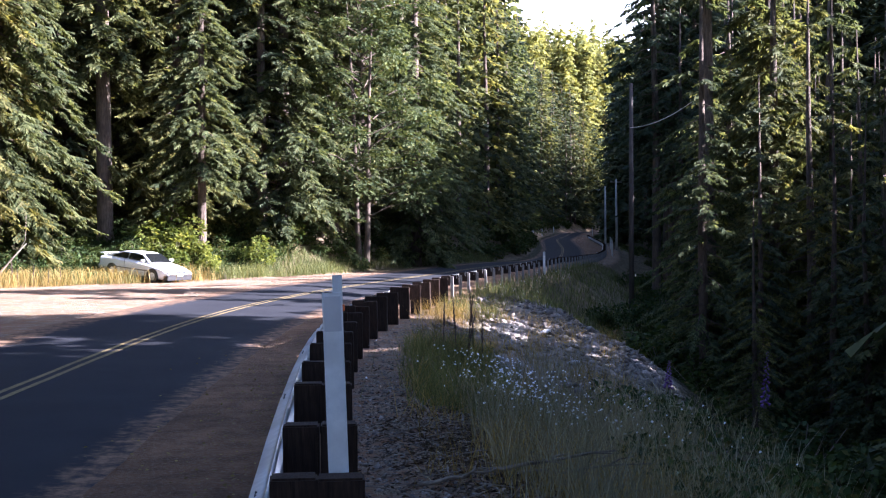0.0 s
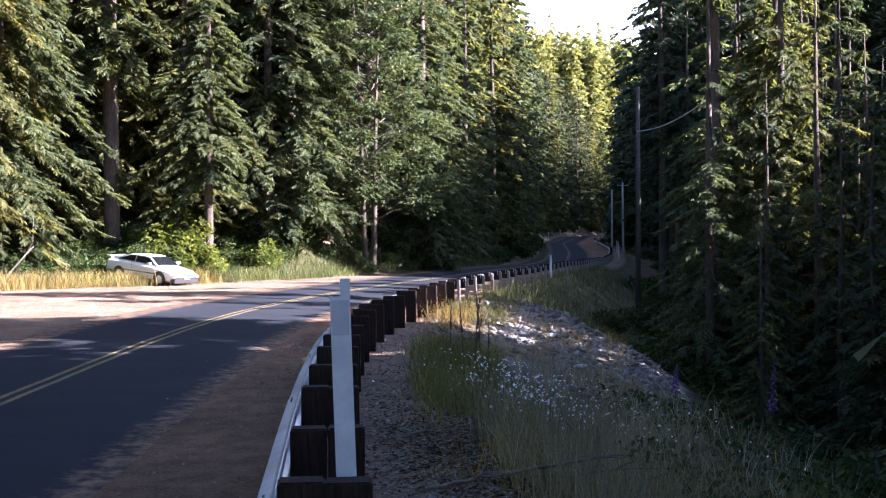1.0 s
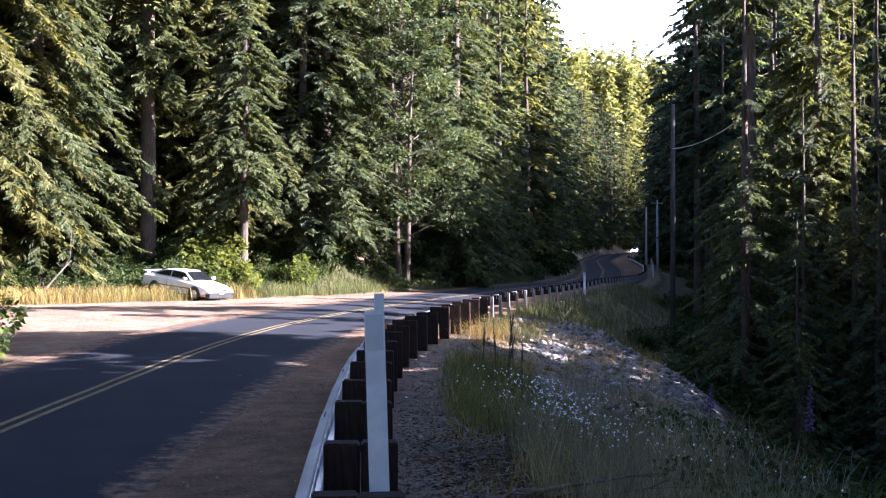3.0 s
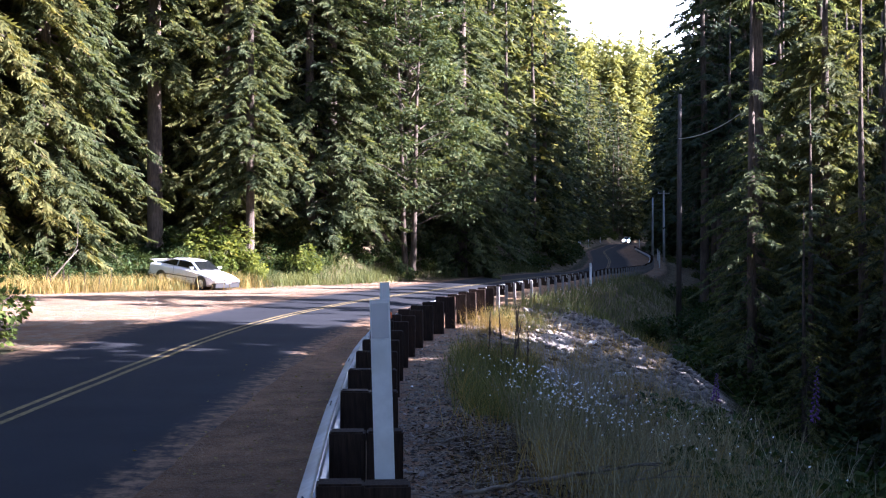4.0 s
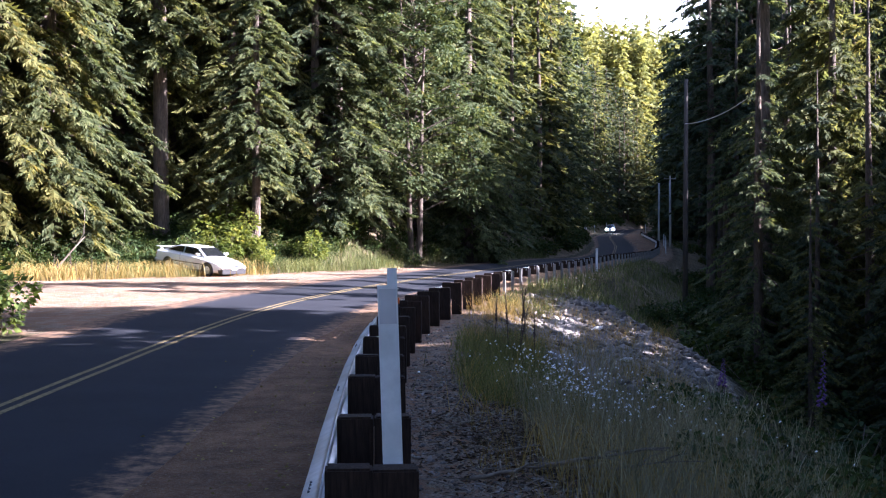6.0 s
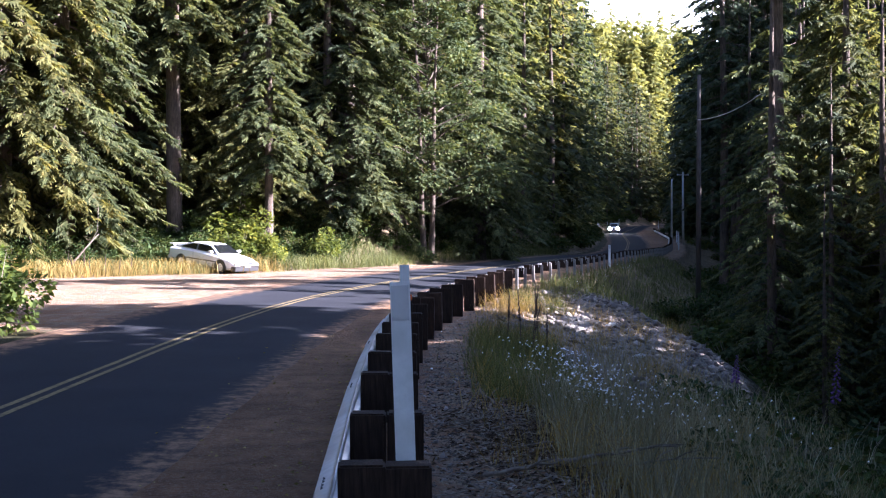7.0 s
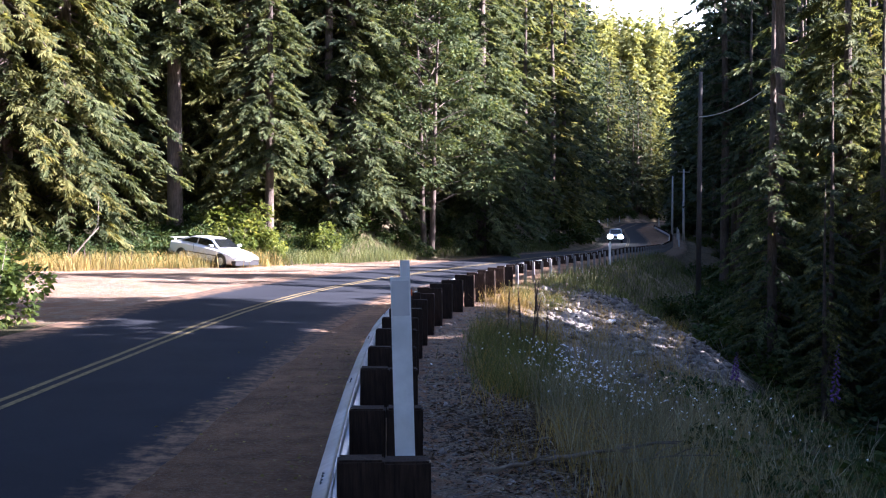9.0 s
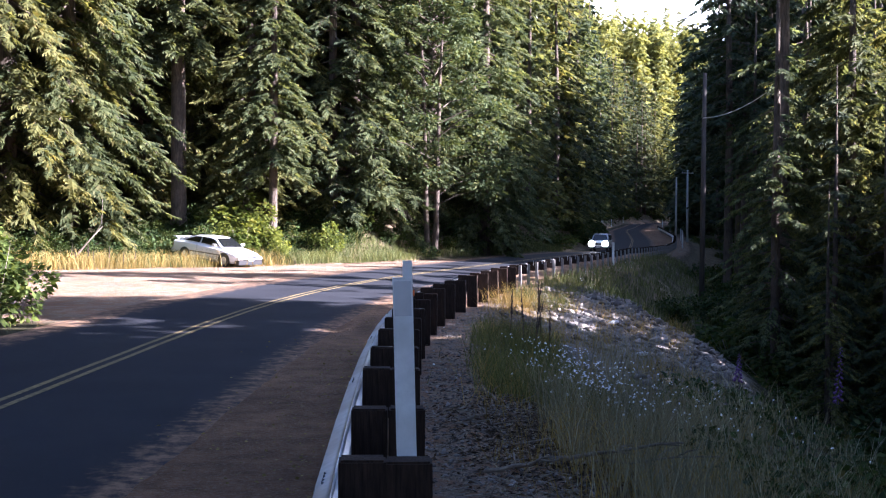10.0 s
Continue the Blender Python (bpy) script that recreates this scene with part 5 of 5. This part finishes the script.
        part("spoiler_stay", box(bmesh.new(), -2.08, -1.98, s * 0.55 - 0.03, s * 0.55 + 0.03, 0.92, 1.04, 0.01), CAR_WHITE, car)
    part("spoiler", box(bmesh.new(), -2.2, -1.92, -0.74, 0.74, 1.03, 1.075, 0.015), CAR_WHITE, car)
    part("front_bumper", box(bmesh.new(), 2.02, 2.27, -0.8, 0.8, 0.41, 0.5, 0.03), CAR_WHITE, car)
    part("air_dam", box(bmesh.new(), 1.98, 2.262, -0.78, 0.78, 0.18, 0.40, 0.02), BLACK_TRIM, car, "black lower air dam")
    part("grille", box(bmesh.new(), 2.1, 2.24, -0.40, 0.40, 0.50, 0.57, 0.006), BLACK_TRIM, car)
    part("number_plate", box(bmesh.new(), 2.272, 2.285, -0.16, 0.16, 0.37, 0.47, 0.004), SHEET, car, "plain pale plate with dark bars")
    part("rear_bumper", box(bmesh.new(), -2.25, -2.0, -0.79, 0.79, 0.3, 0.52, 0.04), CAR_WHITE, car)
    part("rub_strip", box(bmesh.new(), 2.26, 2.282, -0.78, 0.78, 0.44, 0.475, 0.004), BLACK_TRIM, car)
    part("wiper", box(bmesh.new(), 1.02, 1.05, -0.5, 0.1, 0.915, 0.93, 0.003), BLACK_TRIM, car)
    for x in (1.33, -1.25):
        for y in (-0.745, 0.745):
            wheel(car, x, y, 0.295, 0.19)
    return car


def suv(m):
    """Nose along +x; tall pale station wagon with its headlights lit."""
    car = thing("oncoming_car", m, "pale off-roader driving along the road with lit headlights", "car")
    body = bmesh.new()
    loft(body, [section(-2.2, 0.80, 0.5, 0.98), section(-2.12, 0.85, 0.4, 1.05), section(-1.0, 0.88, 0.36, 1.08), section(0.6, 0.88, 0.36, 1.06, 0.02), section(1.6, 0.86, 0.38, 1.02, 0.03),
                section(2.05, 0.84, 0.42, 0.96, 0.02), section(2.18, 0.78, 0.5, 0.86)])
    smooth_part(part("body", body, CAR_SILVER, car))
    roof = [(-2.05, 0.70, 1.5), (-1.8, 0.68, 1.66), (0.0, 0.68, 1.69), (0.35, 0.69, 1.63), (0.95, 0.76, 1.02)]
    cab = bmesh.new()
    loft(cab, [[(x, -0.80, 0.98), (x, -h, z - 0.05), (x, -h * 0.85, z), (x, h * 0.85, z), (x, h, z - 0.05), (x, 0.80, 0.98)] for x, h, z in roof])
    smooth_part(part("cabin", cab, CAR_SILVER, car), 50)
    part("windscreen", quad_panel([(0.93, -0.70, 1.07), (0.93, 0.70, 1.07), (0.38, 0.6, 1.61), (0.38, -0.6, 1.61)], 0.014), GLASS, car, "dark windscreen")
    for s in (-1, 1):
        pts = [(-1.85, s * 0.79, 1.1), (0.75, s * 0.79, 1.1), (0.3, s * 0.715, 1.55), (-1.8, s * 0.715, 1.55)]
        part("side_window", quad_panel(pts if s < 0 else pts[::-1], 0.02), GLASS, car, "dark side glass")
        bm = bmesh.new()
        # Discs drawn wider than the lamps so their shape includes the glare.
        bmesh.ops.create_cone(bm, cap_ends=True, segments=20, radius1=0.28, radius2=0.26, depth=0.08, matrix=pose(2.2, s * 0.64, 0.74, 0, 90, 0))
        part("headlight", bm, HEADLIGHT, car, "brightly lit round headlight")
        part("door_mirror", box(bmesh.new(), 0.62, 0.78, 0.9 if s > 0 else -1.08, 1.08 if s > 0 else -0.9, 1.1, 1.26, 0.02), BLACK_TRIM, car)
    part("grille", box(bmesh.new(), 2.1, 2.2, -0.42, 0.42, 0.62, 0.84, 0.01), BLACK_TRIM, car)
    part("front_bumper", box(bmesh.new(), 2.05, 2.32, -0.86, 0.86, 0.36, 0.54, 0.03), GREY_TRIM, car)
    part("number_plate", box(bmesh.new(), 2.322, 2.335, -0.16, 0.16, 0.4, 0.5, 0.004), SHEET, car)
    for s in (-1, 1):
        part("roof_rail", box(bmesh.new(), -1.6, 0.0, s * 0.58 - 0.02, s * 0.58 + 0.02, 1.69, 1.73, 0.008), BLACK_TRIM, car)
    wheels = [wheel(car, x, y, 0.36, 0.23) for x in (1.35, -1.3) for y in (-0.76, 0.76)]
    return car, wheels


build_conifers()
build_far_woods()
broadleaf_tree(-0.7, 63.5, 19, 4.6, 3)
build_shrubs()
build_rocks()
build_grass()
build_flowers()
build_debris()
build_litter()
for x_, y_, h_, w_, lean_, label_, panel_ in (
        (-0.178, 6.15, 1.73, 0.108, -1.6, "white flexible road marker post behind the timber rail", True),
        (-0.205, 7.25, 1.79, 0.062, -1.0, "narrow white road marker post behind another", False),
        (9.1, 60.5, 1.25, 0.11, 0, "white road marker post in the grass behind the rail", True)):
    delineator(pose(x_, y_, gz(x_, y_), 0, lean_, 0), h_, w_, label_, panel_)
part("amber_reflector", box(bmesh.new(), 0.02, 0.045, -0.02, 0.0, 1.56, 1.6, 0.003), AMBER, bpy.data.objects["delineator_post.001"], "amber reflector")
for y_, side_ in ((196, -1), (200, -1), (222, -1), (255, -1), (268, 1), (134, 1), (143, 1), (152, 1), (126, 1), (236, 1)):
    x_ = float(cx(y_)) - 4.4 if side_ < 0 else float(rx(y_)) + 0.7
    delineator(pose(x_, y_, gz(x_, y_), 0, 0, 0), 1.6, 0.11, "white road marker post beside the far bend")
utility_pole(13.75, 60, 10.3 - gz(13.75, 60), 0.13, POLE_WOOD, "tall dark wooden utility pole at the ravine's edge", False)
utility_pole(31.9, 155, 8.6, 0.13, PALE_POLE, "pale slender wooden pole by the far bend", False)
utility_pole(32.4, 150, 9.6, 0.15, PALE_POLE, "pale wooden utility pole with a crossarm by the far bend", True)
cable((13.75, 60, 7.9), (15.45, 49.1, 9.2), 0.55, 0.022)
foxglove(5.3, 20.3, 1.0, 0)
foxglove(6.2, 17.8, 1.8, 70)
for i_, (x_, y_, h_) in enumerate(((1.5, 21.0, 1.15), (1.75, 21.6, 1.25), (1.62, 20.2, 1.0), (1.95, 22.5, 1.3), (1.3, 22.0, 0.95), (2.0, 21.2, 0.9))):
    seed_stalk(x_, y_, h_, i_)
for i_, (x_, y_, l_, a_, t_) in enumerate(((0.35, 9.0, 0.9, 40, 0.02), (0.9, 9.8, 1.3, 15, 0.025), (0.25, 11.5, 0.6, 60, 0.014), (1.3, 10.2, 1.2, -10, 0.015), (0.6, 13, 0.7, 100, 0.012), (0.1, 8.0, 0.4, 20, 0.012))):
    stick(x_, y_, l_, a_, i_, t_)
for x_, y_, h_, i_ in ((-14.9, 45.6, 0.9, 20), (-14.5, 45.9, 1.0, 21), (-14.1, 45.4, 0.8, 22), (-13.7, 46.0, 0.95, 23), (-15.3, 46.0, 1.0, 24), (-13.2, 46.2, 0.75, 25), (-14.7, 46.4, 1.1, 26), (-12.8, 46.5, 0.8, 27)):
    seed_stalk(x_, y_, h_, i_)
snag = thing("dead_snag", pose(-15.6, 47.0, gz(-15.6, 47.0)), "bare grey dead branch leaning out of the long grass", "dead branch")
v_, f_ = tube([(0, 0, -0.3), (0.25, 0, 0.55), (0.75, 0.05, 1.15), (1.3, 0.1, 1.75)], [0.05, 0.045, 0.035, 0.015], 8)
part_mesh("limb", mesh_from("limb", v_, f_, DEAD_WOOD, True), snag)
v_, f_ = tube([(0.95, 0.08, 1.37), (1.25, 0.1, 1.9), (1.3, 0.1, 2.9)], [0.025, 0.02, 0.008], 6)
part_mesh("twig", mesh_from("twig", v_, f_, DEAD_WOOD, True), snag)
CAR_X, CAR_Y, CAR_TURN = -10.2, 50.2, -34
ahead_ = Vector((math.cos(radians(CAR_TURN)), math.sin(radians(CAR_TURN))))
front_z, rear_z = gz(CAR_X + 1.33 * ahead_.x, CAR_Y + 1.33 * ahead_.y), gz(CAR_X - 1.25 * ahead_.x, CAR_Y - 1.25 * ahead_.y)
hatchback_coupe(pose(CAR_X, CAR_Y, 0.48 * front_z + 0.52 * rear_z, 0, math.degrees(math.atan2(rear_z - front_z, 2.58)), CAR_TURN) @ Matrix.Scale(0.94, 4))
oncoming, suv_wheels = suv(pose(0, 0, 0))


def motions():
    """The off-roader comes round the far bend towards the camera, in its own lane."""
    d = np.concatenate([[0], np.cumsum(np.hypot(np.diff(CX_), np.diff(CY_)))])
    rows, spins = [], [[] for _ in suv_wheels]
    s_end = float(np.interp(107, CY_, d))
    for i in range(41):
        t = i * 0.25
        s = s_end + 30.5 * (10 - t)
        y = float(np.interp(s, d, CY_))
        x = float(cx(y))
        a, b = float(np.interp(s - 1, d, CY_)), float(np.interp(s + 1, d, CY_))
        hx, hy = float(cx(a) - cx(b)), a - b
        n = math.hypot(hx, hy)
        px, py = x + 1.5 * hy / n, y - 1.5 * hx / n
        pitch = math.degrees(math.atan2(float(rz(b) - rz(a)), n))
        rows.append((t, pose(px, py, float(rz(y)) + 0.06 + 4.5 * float(bank(y)), 0, pitch, math.degrees(math.atan2(hy, hx)))))
    walk(oncoming, rows)


motions()
